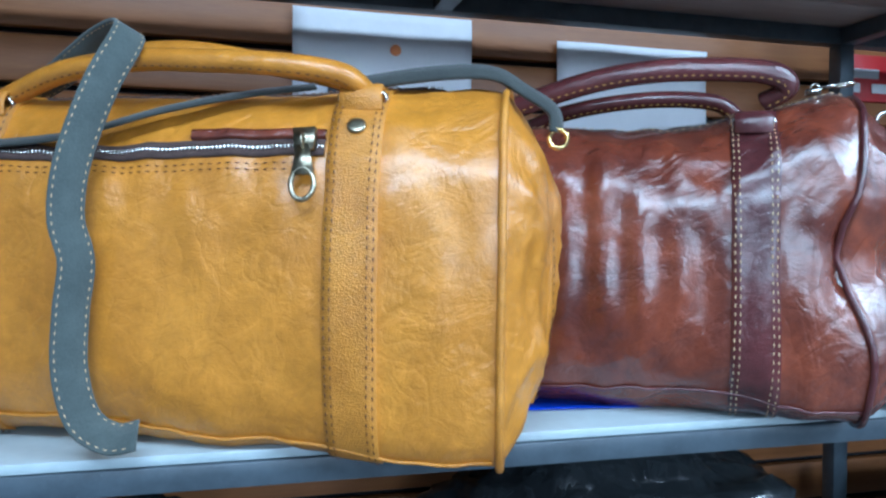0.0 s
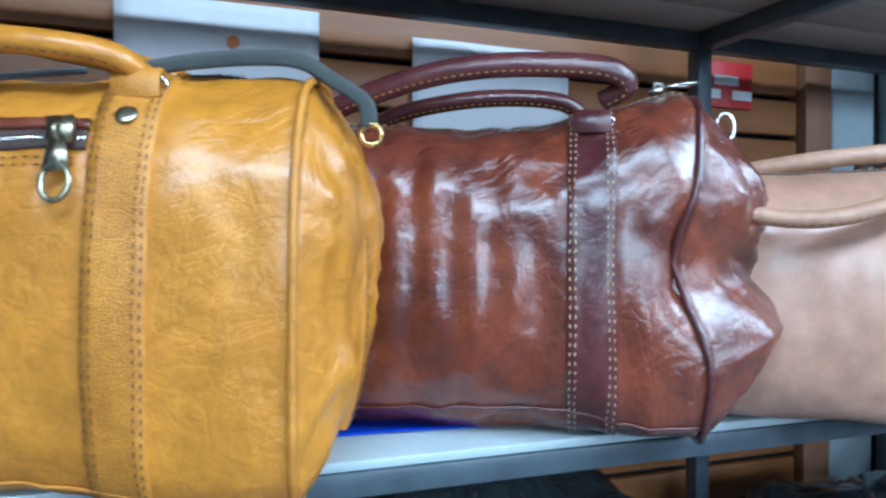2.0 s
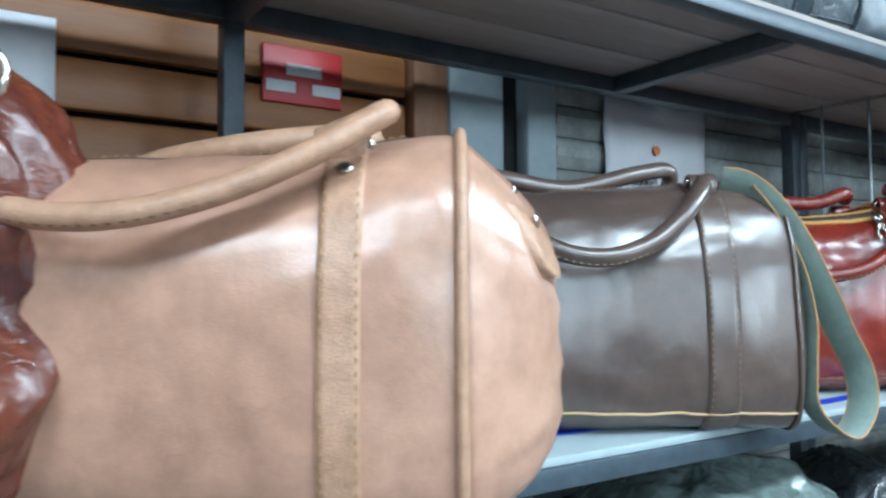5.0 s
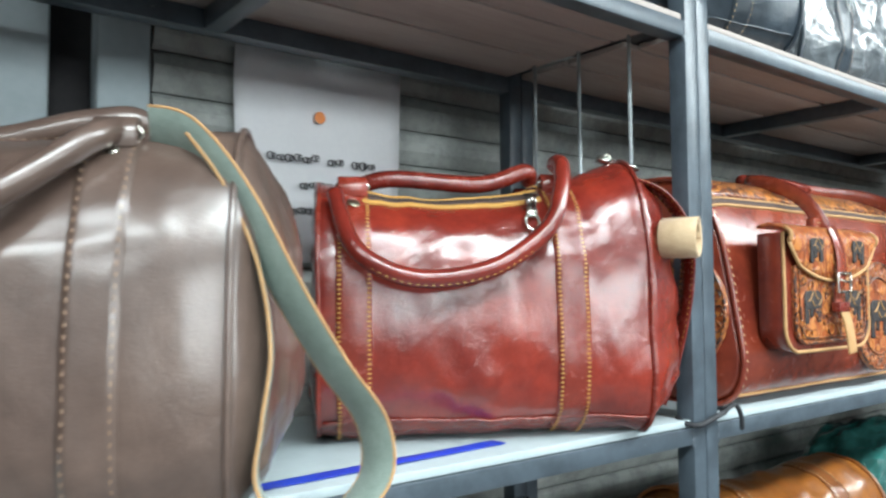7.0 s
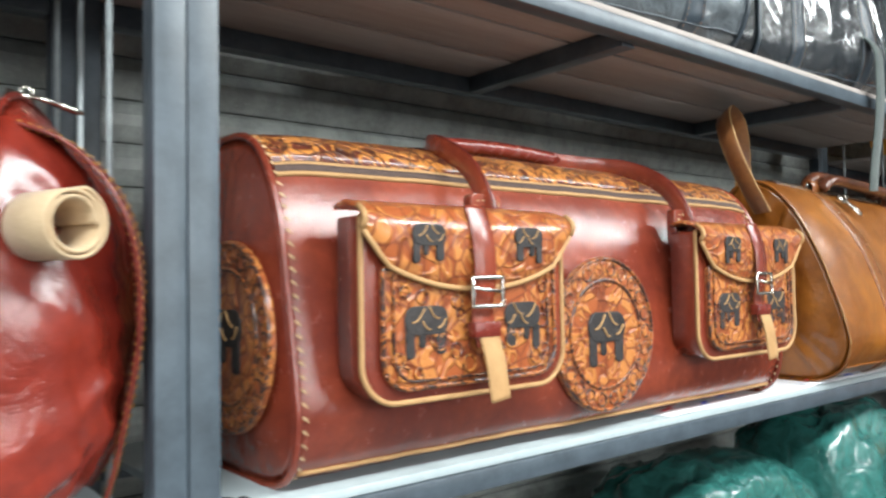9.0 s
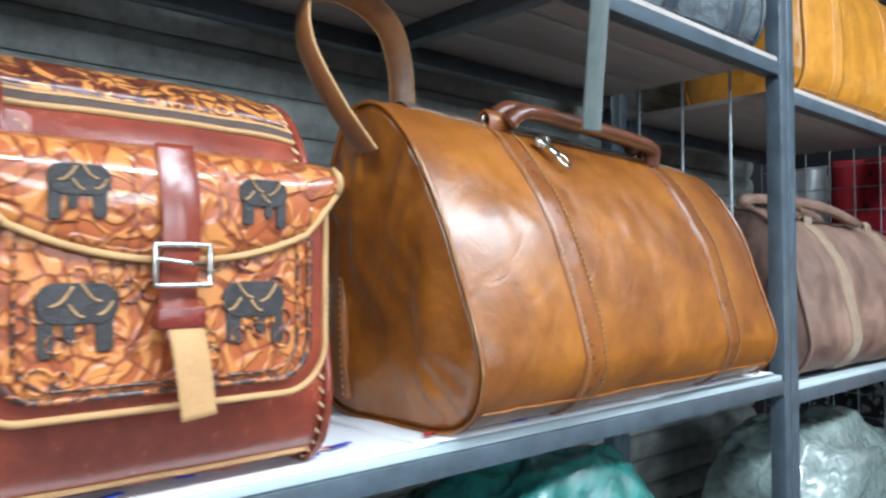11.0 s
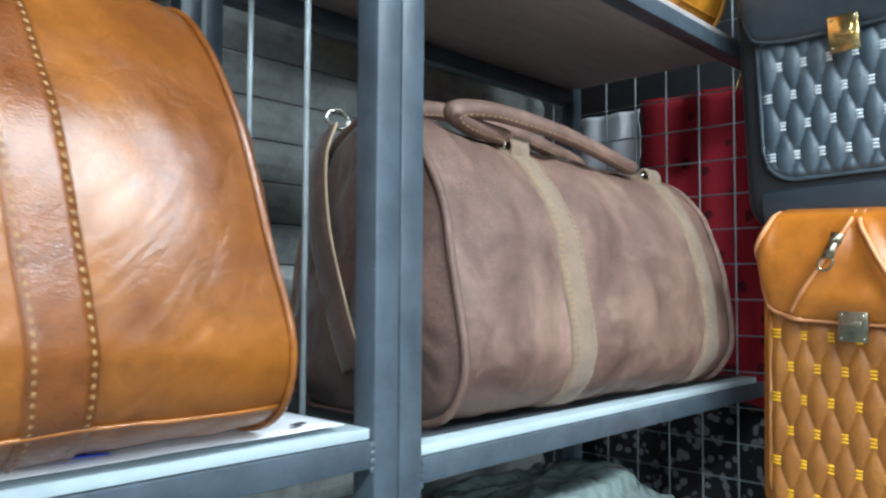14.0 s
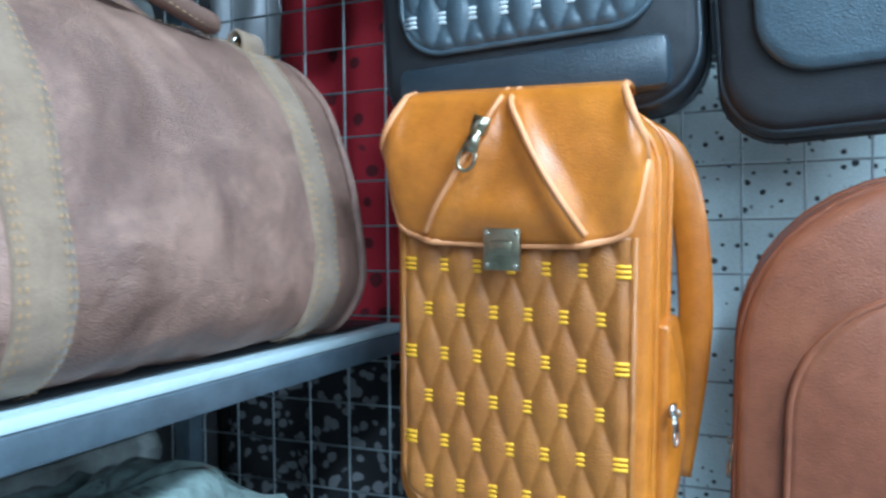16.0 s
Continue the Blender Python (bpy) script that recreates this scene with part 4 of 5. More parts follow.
# cherry bag
h5 = Holdall(0.36, 0.24, 0.302, 2.7, 4.5, 0.14, 0.13, 0.04, 0.0045, 15.9, (0.0, 0.07), 0.055, 0.0, 0.0, 0.007)
P = stand(-0.150, -0.038, 28, h5.L, h5.D)
bag5 = holdall("holdall", "glossy cherry red leather holdall with amber stitched bands", P, h5, "cherry", "cherry_dark", "thread_gold", "cherry_dark", (-0.80, 0.49), 0.036, stitch=(0.0026, 0.0022, 0.0048), double=False,
               zip_a=0.84 * PI, zip_u=(-0.74, 0.38), pipe_r=0.0026)
for a in (0.80, 0.88):
    part("zip_border", h5.strip((a - 0.011) * PI, (a + 0.011) * PI, -0.74, 0.38, 0.0026), "thread_gold", bag5)
for u in (-0.80, 0.49):
    for a in (0.86, 1.14):
        ring_mount(bag5, h5.point(u, a * PI, 0.004) + Vector((0, 0.0, 0.004)), "cherry_dark", 0.032)
    part("rivet", dome(h5.point(u, 0.76 * PI, 0.003), h5.normal(u, 0.76 * PI), 0.0075, 0.002), "brass", bag5)
part("zip_pull", zip_pull(h5.point(0.29, 0.76 * PI, 0.005), (-0.1, -0.5, -1), (0, -1, 0.5), 0.036), "nickel", bag5)
handle(bag5, [(0.089, -0.06, 0.302), (0.089, -0.085, 0.296), (0.078, -0.112, 0.26), (0.058, -0.130, 0.222), (0.003, -0.143, 0.184), (-0.057, -0.147, 0.170), (-0.107, -0.143, 0.176), (-0.147, -0.128, 0.205), (-0.163, -0.085, 0.262)], "cherry", 0.0105, "thread_gold", 0.9)
handle(bag5, [(0.09, 0.05, 0.298), (0.08, 0.035, 0.308), (0.02, 0.03, 0.29), (-0.09, 0.03, 0.295), (-0.135, 0.05, 0.285)], "cherry_dark", 0.0115, None, 0.9)
part("zip_pull", zip_pull(h5.point(0.97, 1.0 * PI, 0.003), (1, -0.1, -0.35), (0, 0, 1), 0.04), "nickel", bag5)
stitched_end(bag5, h5, 1, 0.045, 0.02, 0.24, "cherry_dark", "thread_gold", 0.028)
# strap rolled up at its end
roll = []
for k in range(80):
    t = k / 79 * 4.4 * PI
    r = 0.0155 + 0.0006 * t
    roll.append(Vector((0, r * math.cos(t), r * math.sin(t))))
rs = part("rolled_strap", sweep(roll, slab(0.041, 0.0024), (1, 0, 0)), "cream_suede", bag5, "pale suede strap rolled into a coil")
rs.matrix_local = pose(0.224, -0.096, 0.216, 0, 0, -38)
strap(bag5, [(0.18, -0.045, 0.29), (0.225, -0.05, 0.272), (0.258, -0.045, 0.225), (0.264, -0.03, 0.15), (0.25, -0.02, 0.07), (0.236, -0.01, 0.02)], "cherry_dark", 0.03, 0.003, (0, 1, 0), "thread_gold")


def rounded_plate(x0, x1, z0, z1, r, y, depth, round_top=False, n=10, puff=0.0):
    """A plate in the xz plane with rounded corners, its front at y, running back by depth."""
    ring = []
    for cx, cz, a0 in ((x1 - r, z0 + r, -90), (x1 - (r if round_top else 0.004), z1 - (r if round_top else 0.004), 0), (x0 + (r if round_top else 0.004), z1 - (r if round_top else 0.004), 90), (x0 + r, z0 + r, 180)):
        rr = r if (round_top or cz < (z0 + z1) / 2) else 0.004
        for k in range(n + 1):
            a = radians(a0 + 90 * k / n)
            ring.append((cx + rr * math.cos(a), cz + rr * math.sin(a)))
    mx, mz = (x0 + x1) / 2, (z0 + z1) / 2
    rows = [[Vector((x, y + depth, z)) for x, z in ring], [Vector((x, y + 0.003, z)) for x, z in ring]]
    for s in (0.985, 0.94, 0.85, 0.65, 0.4, 0.15, 0.01):
        off = -puff * (1 - s * s)
        rows.append([Vector((mx + (x - mx) * s, y + off, mz + (z - mz) * s)) for x, z in ring])
    return grid(rows, True, True), [Vector((x, y, z)) for x, z in ring]


def ellipse_plate(cx, cz, rx, rz, y, depth, n=40):
    ring = [(cx + rx * math.cos(2 * PI * k / n), cz + rz * math.sin(2 * PI * k / n)) for k in range(n)]
    rows = [[Vector((x, y + depth, z)) for x, z in ring], [Vector((x, y, z)) for x, z in ring], [Vector((cx + (x - cx) * 0.9, y - 0.0008, cz + (z - cz) * 0.9)) for x, z in ring]]
    return grid(rows, True, True)


def motif(ob, cx, cz, s, y, flip=1):
    """A dark dyed patch: a rounded mass on bars, with a light carved rim round it."""
    shapes = [rounded_plate(cx - 0.019 * s, cx + 0.019 * s, cz - 0.004 * s, cz + 0.016 * s, 0.009 * s, y, 0.0007, True)[0]]
    for k, w, lo in ((-0.0145, 0.0036, -0.020), (-0.004, 0.0028, -0.013), (0.0125, 0.0042, -0.018)):
        shapes.append(rounded_plate(cx + flip * k * s - w * s, cx + flip * k * s + w * s, cz + lo * s, cz + 0.004 * s, 0.003 * s, y + 0.0003, 0.0007, True)[0])
    mt = part("motif", merge(shapes), "dye", ob, "dark dyed carved motif")
    strokes = []
    for k, (dx, dz, r) in enumerate(((-0.008, 0.007, 0.0052), (0.006, 0.009, 0.0046), (0.0125, 0.002, 0.0036), (-0.001, 0.001, 0.0034))):
        c = Vector((cx + flip * dx * s, y - 0.0004, cz + dz * s))
        arc = [c + Vector((r * s * w, 0, r * s * (0.9 * (-1) ** k * w + 0.5 * w * w))) for w in [-1 + q / 7 for q in range(15)]]
        strokes.append(sweep(arc, circle(0.0007 * s, 5), (0, 1, 0)))
    part("scroll_work", merge(strokes), "edge_tan", mt)
    return mt


def medallion(ob, cx, cz, R, y, skin="tool_panel"):
    md = part("medallion", ellipse_plate(cx, cz, R, R, y, 0.004, 48), skin, ob, "round tooled leather medallion")
    rims = [torus((cx, y - 0.001, cz), (0, 1, 0), (1, 0, 0), R * f, 0.0022, 48, 6) for f in (0.97, 0.70)]
    n = 22
    for k in range(n):
        a = 2 * PI * k / n
        rims.append(torus((cx + R * 0.84 * math.cos(a), y - 0.0005, cz + R * 0.84 * math.sin(a)), (0, 1, 0), (1, 0, 0), R * 0.085, 0.0016, 12, 5))
    part("carved_rim", merge(rims), "tooled_dark", md)
    motif(md, cx, cz - 0.002, R / 0.052, y - 0.003)
    return md


def pouch(ob, x0, x1, z0, z1, depth, y):
    """A patch pocket with a scalloped flap, a strap and a buckle."""
    front = y - depth
    shape, ring = rounded_plate(x0, x1, z0, z1, 0.035, front, depth, False, 10, 0.003)
    pk = part("pocket", shape, "chestnut", ob, "tooled leather patch pocket with flap and buckle")
    shape, inner = rounded_plate(x0 + 0.018, x1 - 0.018, z0 + 0.012, z1 - 0.045, 0.026, front - 0.005, 0.006, False, 10, 0.001)
    part("tooled_panel", shape, "tool_panel", pk)
    part("edge_binding", sweep(ring, circle(0.0026, 7), (0, 1, 0), True), "edge_tan", pk)
    part("carved_border", merge([sweep([p + Vector((0, -0.0005, 0)) for p in inner], circle(0.0024, 6), (0, 1, 0), True),
                                 sweep([Vector((( p.x - (x0 + x1) / 2) * 0.9 + (x0 + x1) / 2, p.y - 0.0015, (p.z - (z0 + z1) / 2) * 0.9 + (z0 + z1) / 2 - 0.001)) for p in inner], circle(0.0015, 6), (0, 1, 0), True)]), "tooled_dark", pk)
    mid, w = (x0 + x1) / 2, x1 - x0
    for k, f in ((-1, 1), (1, -1)):
        motif(pk, mid + k * w * 0.24, z0 + 0.062, 1.25, front - 0.0078, f)
    # scroll work beside the motifs
    curls = []
    rr = random.Random(int(x0 * 1000))
    for k in range(26):
        cx, cz = x0 + 0.03 + rr.random() * (w - 0.06), z0 + 0.022 + rr.random() * (z1 - z0 - 0.08)
        curls.append(torus((cx, front - 0.0066, cz), (0, 1, 0), (1, 0, 0), 0.004 + rr.random() * 0.004, 0.0012, 12, 5))
    part("scroll_work", merge(curls), "tooled", pk)
    # flap: over the top, then down the front in a long scallop
    rows = []
    n = 28
    for i in range(n + 1):
        s = i / n * 2 - 1
        x = mid + s * (w / 2 + 0.004)
        drop = 0.030 + 0.034 * (1 - abs(s) ** 2.2) - 0.018 * max(0, abs(s) - 0.8) / 0.2
        col = [Vector((x, y - 0.001, z1 + 0.010)), Vector((x, y - depth * 0.5, z1 + 0.014)), Vector((x, front - 0.004, z1 + 0.007))]
        col += [Vector((x, front - 0.010 - 0.004 * math.sin(PI * k / 6), z1 + 0.004 - (drop + 0.004) * k / 6)) for k in range(1, 7)]
        rows.append(col)
    fl = part("flap", grid(rows), "tool_panel", pk)
    sol = fl.modifiers.new("thickness", "SOLIDIFY")
    sol.thickness, sol.offset = 0.0035, -1
    edge = [r[-1] for r in rows]
    part("edge_binding", merge([sweep(edge, circle(0.0026, 7), (0, 1, 0)), sweep(rows[0][2:], circle(0.003, 7), (1, 0, 0)), sweep(rows[-1][2:], circle(0.003, 7), (1, 0, 0))]), "edge_tan", fl)
    for k, f in ((-1, 1), (1, -1)):
        motif(fl, mid + k * w * 0.25, z1 - 0.022, 0.95, front - 0.0165, f)
    st = part("strap", merge([sweep(smooth_line([(mid, front - 0.006, z1 + 0.012), (mid, front - 0.017, z1 - 0.02), (mid, front - 0.019, z1 - 0.055), (mid, front - 0.014, z1 - 0.085), (mid + 0.004, front - 0.017, z1 - 0.115)], 6), slab(0.026, 0.003), (1, 0, 0))]), "chestnut", pk)
    tip = sweep(smooth_line([(mid + 0.003, front - 0.019, z1 - 0.105), (mid + 0.006, front - 0.024, z1 - 0.13), (mid + 0.010, front - 0.026, z1 - 0.165)], 6), slab(0.024, 0.003), (1, 0, 0))
    part("strap_tip", tip, "edge_tan", st, "raw tan leather strap tip")
    bz = z1 - 0.067
    fr = [Vector((mid + a, front - 0.022, bz + c)) for a, c in ((-0.018, -0.013), (0.018, -0.013), (0.018, 0.013), (-0.018, 0.013))]
    part("buckle", merge([sweep([fr[i].lerp(fr[(i + 1) % 4], k / 4) for i in range(4) for k in range(4)], circle(0.0021, 8), (0, 1, 0), True),
                          sweep([Vector((mid - 0.018, front - 0.023, bz + 0.004)), Vector((mid + 0.012, front - 0.026, bz + 0.0))], circle(0.0016, 6), (0, 0, 1))]), "nickel", st)
    part("keeper", box(mid - 0.016, mid + 0.016, front - 0.0225, front - 0.010, z1 - 0.108, z1 - 0.094, 0.002), "cherry_dark", st)
    return pk


# tooled travel bag
P = (0.493, 0.15, TOP)
h6 = Holdall(0.80, 0.30, 0.322, 3.3, 6.0, 0.30, 0.0, 0.02, 0.0012, 21.0, (0.014, 0.014), 0.0, 0.0, 0.0, 0.0, 0.0)
bag6 = thing("travel_bag", "chestnut tooled leather travel bag with two buckled patch pockets", "travel bag", P)
part("body", h6.body(64, 84), "chestnut", bag6)
for s in (-1, 1):
    ep = part("end_panel", h6.end(s), "chestnut", bag6)
    part("edge_binding", h6.piping(s, 0.004), "chestnut", bag6)
    ln, nr = h6.seam(s * 0.985, 0.10 * PI, 0.92 * PI, 0.002)
    part("whip_stitching", stitch_row(ln, nr, 0.0085, 0.003, 0.0036, 0.002, 0.004), "thread_tan", bag6)
ln, nr = h6.along(0.235 * PI, -0.98, 0.98, 0.001)
part("base_seam", sweep(ln, circle(0.0022, 6), (0, 0, 1)), "edge_tan", bag6)
part("tooled_top", h6.strip(0.736 * PI, 1.2 * PI, -0.985, 0.985, 0.003, 60, 10), "tooled", bag6, "carved orange leather top panel")
for a0, a1, mt in ((0.700, 0.722, "zip_tape"), (0.690, 0.699, "edge_tan"), (0.723, 0.732, "edge_tan")):
    part("zip", h6.strip(a0 * PI, a1 * PI, -0.985, 0.985, 0.0036), mt, bag6)
pouch(bag6, -0.362, -0.118, 0.072, 0.232, 0.036, -0.149)
pouch(bag6, 0.128, 0.372, 0.072, 0.232, 0.036, -0.149)
medallion(bag6, -0.012, 0.112, 0.088, -0.1555)
# medallion on the end that faces the grey post
mdn = medallion(bag6, 0.0, 0.0, 0.088, 0.0)
mdn.matrix_local = pose(-0.4175, -0.048, 0.128, 0, 0, -90)
for x in (-0.19, 0.155):
    pt = part("handle_patch", rounded_plate(x - 0.02, x + 0.02, 0.215, 0.262, 0.006, -0.153, 0.012, True)[0], "chestnut", bag6)
    sq = [Vector((x + a, -0.1545, c)) for a, c in ((-0.015, 0.22), (0.015, 0.22), (0.015, 0.255), (-0.015, 0.255), (-0.015, 0.22))]
    sq = [sq[i].lerp(sq[i + 1], k / 6) for i in range(4) for k in range(6)] + [sq[-1]]
    part("stitching", stitch_row(sq, [Vector((0, -1, 0))] * len(sq), 0.005, 0.003, 0.002, 0.0012), "thread_tan", pt)
hl = strap(bag6, [(-0.19, -0.156, 0.222), (-0.19, -0.154, 0.252), (-0.19, -0.125, 0.294), (-0.185, -0.075, 0.322), (-0.16, -0.02, 0.334), (-0.10, 0.008, 0.340), (0.0, 0.012, 0.342), (0.06, 0.008, 0.340), (0.12, -0.02, 0.334), (0.148, -0.075, 0.322), (0.155, -0.125, 0.294), (0.155, -0.154, 0.252), (0.155, -0.156, 0.222)],
           "chestnut", 0.02, 0.0042, (0, 1, 0.3), None, "handle", edge="cherry_dark")
part("handle_grip", sweep([Vector((-0.13 + 0.22 * k / 12, 0.008, 0.342 + 0.004 * math.sin(PI * k / 12))) for k in range(13)], circle(0.0125, 12, 0.8), (0, 1, 0)), "cherry_dark", hl)
strap(bag6, [(-0.19, 0.12, 0.26), (-0.17, 0.09, 0.325), (-0.1, 0.07, 0.345), (0.1, 0.07, 0.345), (0.16, 0.09, 0.325), (0.18, 0.12, 0.26)], "cherry_dark", 0.022, 0.0045, (0, 1, 0.3), None, "handle")

# cognac bag
h7 = Holdall(0.615, 0.29, 0.324, 2.4, 4.5, 0.5, 0.0, 0.10, 0.0026, 27.3, (0.012, 0.045), -0.03, 0.0, 0.0, 0.005, shear=0.035)
P = stand(1.645, -0.035, -1, h7.L, h7.D, TOP + 0.004)
bag7 = holdall("holdall", "large polished cognac leather holdall with brown stitched bands", P, h7, "cognac", "cognac_band", "thread_dim", "cognac", (-0.48, 0.53), 0.036, stitch=(0.0046, 0.0016, 0.0022),
               double=False, pipe_r=0.0026, zip_a=0.93 * PI, zip_u=(-0.9, 0.9))
part("zip_pull", zip_pull(h7.point(-0.34, 0.79 * PI, 0.006), (0.5, -0.5, -0.7), (0, -1, 0.8), 0.04), "nickel", bag7)
for u in (-0.48, 0.53):
    ring_mount(bag7, h7.point(u, 0.90 * PI, 0.004) + Vector((0, 0, 0.004)), "cognac_band", 0.036)
for dy in (0.0, 0.03):
    handle(bag7, [(-0.165, -0.045 + dy, 0.325), (-0.14, -0.052 + dy, 0.340 + dy * 0.3), (-0.05, -0.055 + dy, 0.338 + dy * 0.3), (0.06, -0.055 + dy, 0.333 + dy * 0.3), (0.11, -0.053 + dy, 0.329 + dy * 0.3), (0.128, -0.05 + dy, 0.322), (0.132, -0.045 + dy, 0.306)], "handle_brown", 0.0125, "thread_dim", 0.75)
strap(bag7, local(P, [(0.985, 0.07, 1.50), (0.948, 0.075, 1.545), (0.922, 0.085, 1.60), (0.942, 0.11, 1.655), (1.01, 0.14, 1.682), (1.08, 0.16, 1.665), (1.108, 0.17, 1.61), (1.105, 0.17, 1.54)]), "strap_brown", 0.028, 0.004, (0, 1, 0), edge="edge_tan")
ln = [h7.at(-1, (0.32 + 0.4 * k / 40) * PI) + Vector((-0.002, -0.002, 0)) for k in range(41)]
part("end_trim", sweep(ln, slab(0.0022, 0.0016), (0, 1, 0)), "thread_dim", bag7)
stitched_end(bag7, h7, -1, 0.07, 0.02, 0.26, "cognac", "thread_tan", 0.03)

# cocoa nubuck bag on the end rack
h8 = Holdall(0.51, 0.275, 0.288, 2.5, 4.5, 0.34, 0.02, 0.07, 0.0046, 33.0, (0.03, 0.025), -0.03, 0.0, 0.0, 0.006)
P = stand(2.358, -0.02, 2, h8.L, h8.D, ZC + 0.0115)
bag8 = holdall("holdall", "dusty cocoa brown nubuck holdall with suede bands", P, h8, "cocoa", "cocoa_band", "thread_dim", "cocoa", (-0.36, 0.735), 0.038, thing_end="cocoa_end", stitch=(0.004, 0.003, 0.0014), pipe_r=0.0042, zip_a=0.96 * PI, base_line=False)
for u in (-0.36, 0.735):
    for a in (0.86, 1.14):
        ring_mount(bag8, h8.point(u, a * PI, 0.004) + Vector((0, 0, 0.003)), "cocoa_band", 0.03)
for dy, dz in ((0.0, -0.01), (0.075, 0.002)):
    handle(bag8, [(-0.105, -0.045 + dy, 0.290), (-0.17, -0.055 + dy, 0.302 + dz), (-0.195, -0.06 + dy, 0.312 + dz), (-0.14, -0.066 + dy, 0.318 + dz), (-0.04, -0.068 + dy, 0.312 + dz), (0.05, -0.066 + dy, 0.300 + dz), (0.11, -0.06 + dy, 0.292 + dz), (0.14, -0.05 + dy, 0.284)], "cocoa", 0.0112, "thread_tan", 0.85)
strap(bag8, [(-0.262, 0.06, 0.29), (-0.282, 0.05, 0.25), (-0.292, 0.03, 0.18), (-0.292, 0.0, 0.10), (-0.288, -0.02, 0.05)], "cocoa_end", 0.034, 0.0032, (0.2, 1, 0), edge="cream_suede")
part("strap_clip", torus((-0.258, 0.05, 0.30), (0, 1, 0), (1, 0, 0), 0.014, 0.0024, 18, 8, 0.7), "nickel", bag8)


# ---- the end wall: wire grid, cloths and hung backpacks ----
GX = 2.545
gridwall = setting(thing("grid_wall", "galvanised wire grid panel hung with backpacks", "wire grid", (GX, 0, 0)))
wire_v = mesh_of("grid_wire", *sweep([Vector((0, 0, 0.5)), Vector((0, 0, 2.4))], circle(0.0014, 6), (1, 0, 0)))
wire_h = mesh_of("grid_wire", *sweep([Vector((0, -1.25, 0)), Vector((0, 0.40, 0))], circle(0.0014, 6), (1, 0, 0)))
for me in (wire_v, wire_h):
    me.materials.append(M["wire"])
for k in range(28):
    w = new("grid_wire", wire_v)
    w.parent, w.location = gridwall, (0, 0.406 - 0.058 * k, 0)
for k in range(34):
    w = new("grid_wire", wire_h)
    w.parent, w.location = gridwall, (0.0036, 0, 0.526 + 0.056 * k)
# its near-black colour paints in the shade behind the cloths
backing = setting(part("partition", box(2.70, 2.75, -1.3, WALL + 0.02, 0, 2.75, 0), "gap_shade"), "partition behind the hanging cloths, coloured near-black for the shade there", "wall")


def hanging(name, label, y0, y1, z0, z1, x, material, folds=5, depth=0.012):
    rows = []
    n, m2 = 40, 24
    for i in range(n + 1):
        y = y0 + (y1 - y0) * i / n
        rows.append([Vector((depth * math.sin(i / n * folds * 2 * PI) * (0.5 + 0.5 * (1 - j / m2)) + 0.006 * noise.noise(Vector((y * 9, j * 0.2, z0))), y - (y0 + y1) / 2 + 0.010 * noise.noise(Vector((i * 0.1, j * 0.3, 2))), (z1 - z0) * j / m2)) for j in range(m2 + 1)])
    ob = part(name, grid(rows), material)
    ob.location = (x, (y0 + y1) / 2, z0)
    sol = ob.modifiers.new("thickness", "SOLIDIFY")
    sol.thickness = 0.0015
    return tagged(ob, label, "cloth")


hanging("hanging_cloth", "dark red patterned cloth hanging behind the wire grid", -0.14, 0.25, 1.14, 1.665, 2.60, "red_cloth", 4, 0.014)
hanging("hanging_cloth", "white cloth with black spots hanging behind the wire grid", -0.75, -0.20, 0.95, 1.48, 2.59, "dot_cloth", 3, 0.006)
hanging("hanging_cloth", "dark leopard print cloth hanging below the shelf", -0.22, 0.36, 0.55, 1.13, 2.605, "leopard", 4, 0.016)
# white sheet added for a small bright, window-like patch, not a known cloth
hanging("hanging_cloth", "pale sheet standing in for a bright patch behind the rack's back post", 0.27, 0.40, 1.45, 1.66, 2.63, "paper", 2, 0.01)


def ring_xz(W, H, rt, rb, n=9):
    out = []
    for cx, cz, r, a0 in ((W / 2 - rb, rb, rb, -90), (W / 2 - rt, H - rt, rt, 0), (-W / 2 + rt, H - rt, rt, 90), (-W / 2 + rb, rb, rb, 180)):
        for k in range(n + 1):
            a = radians(a0 + 90 * k / n)
            out.append((cx + r * math.cos(a), cz + r * math.sin(a)))
    return out


def pack_shell(W, H, D, rt, rb, soft=0.02, puff=0.012, seed=0.0, dent=0.004):
    """A soft upright box, its back at y = 0 and its front at -D."""
    ring = ring_xz(W, H, rt, rb)
    rows = []
    for y, s in [(0.0, 0.5), (0.0, 0.93), (-0.006, 0.985)] + [(-0.006 - (D - soft - 0.006) * k / 7, 1.0 + 0.012 * math.sin(PI * k / 7)) for k in range(1, 8)] + [(-D + soft * 0.3, 0.985), (-D + soft * 0.08, 0.96), (-D, 0.92), (-D - puff * 0.5, 0.75), (-D - puff * 0.9, 0.4), (-D - puff, 0.05)]:
        row = []
        for x, z in ring:
            p = Vector((x * s, y, H / 2 + (z - H / 2) * s))
            d = noise.noise(p * 13 + Vector((seed, 0, 0))) * dent
            p += Vector((x, 0, z - H / 2)).normalized() * d
            row.append(p)
        rows.append(row)
    return grid(rows, True, True), ring


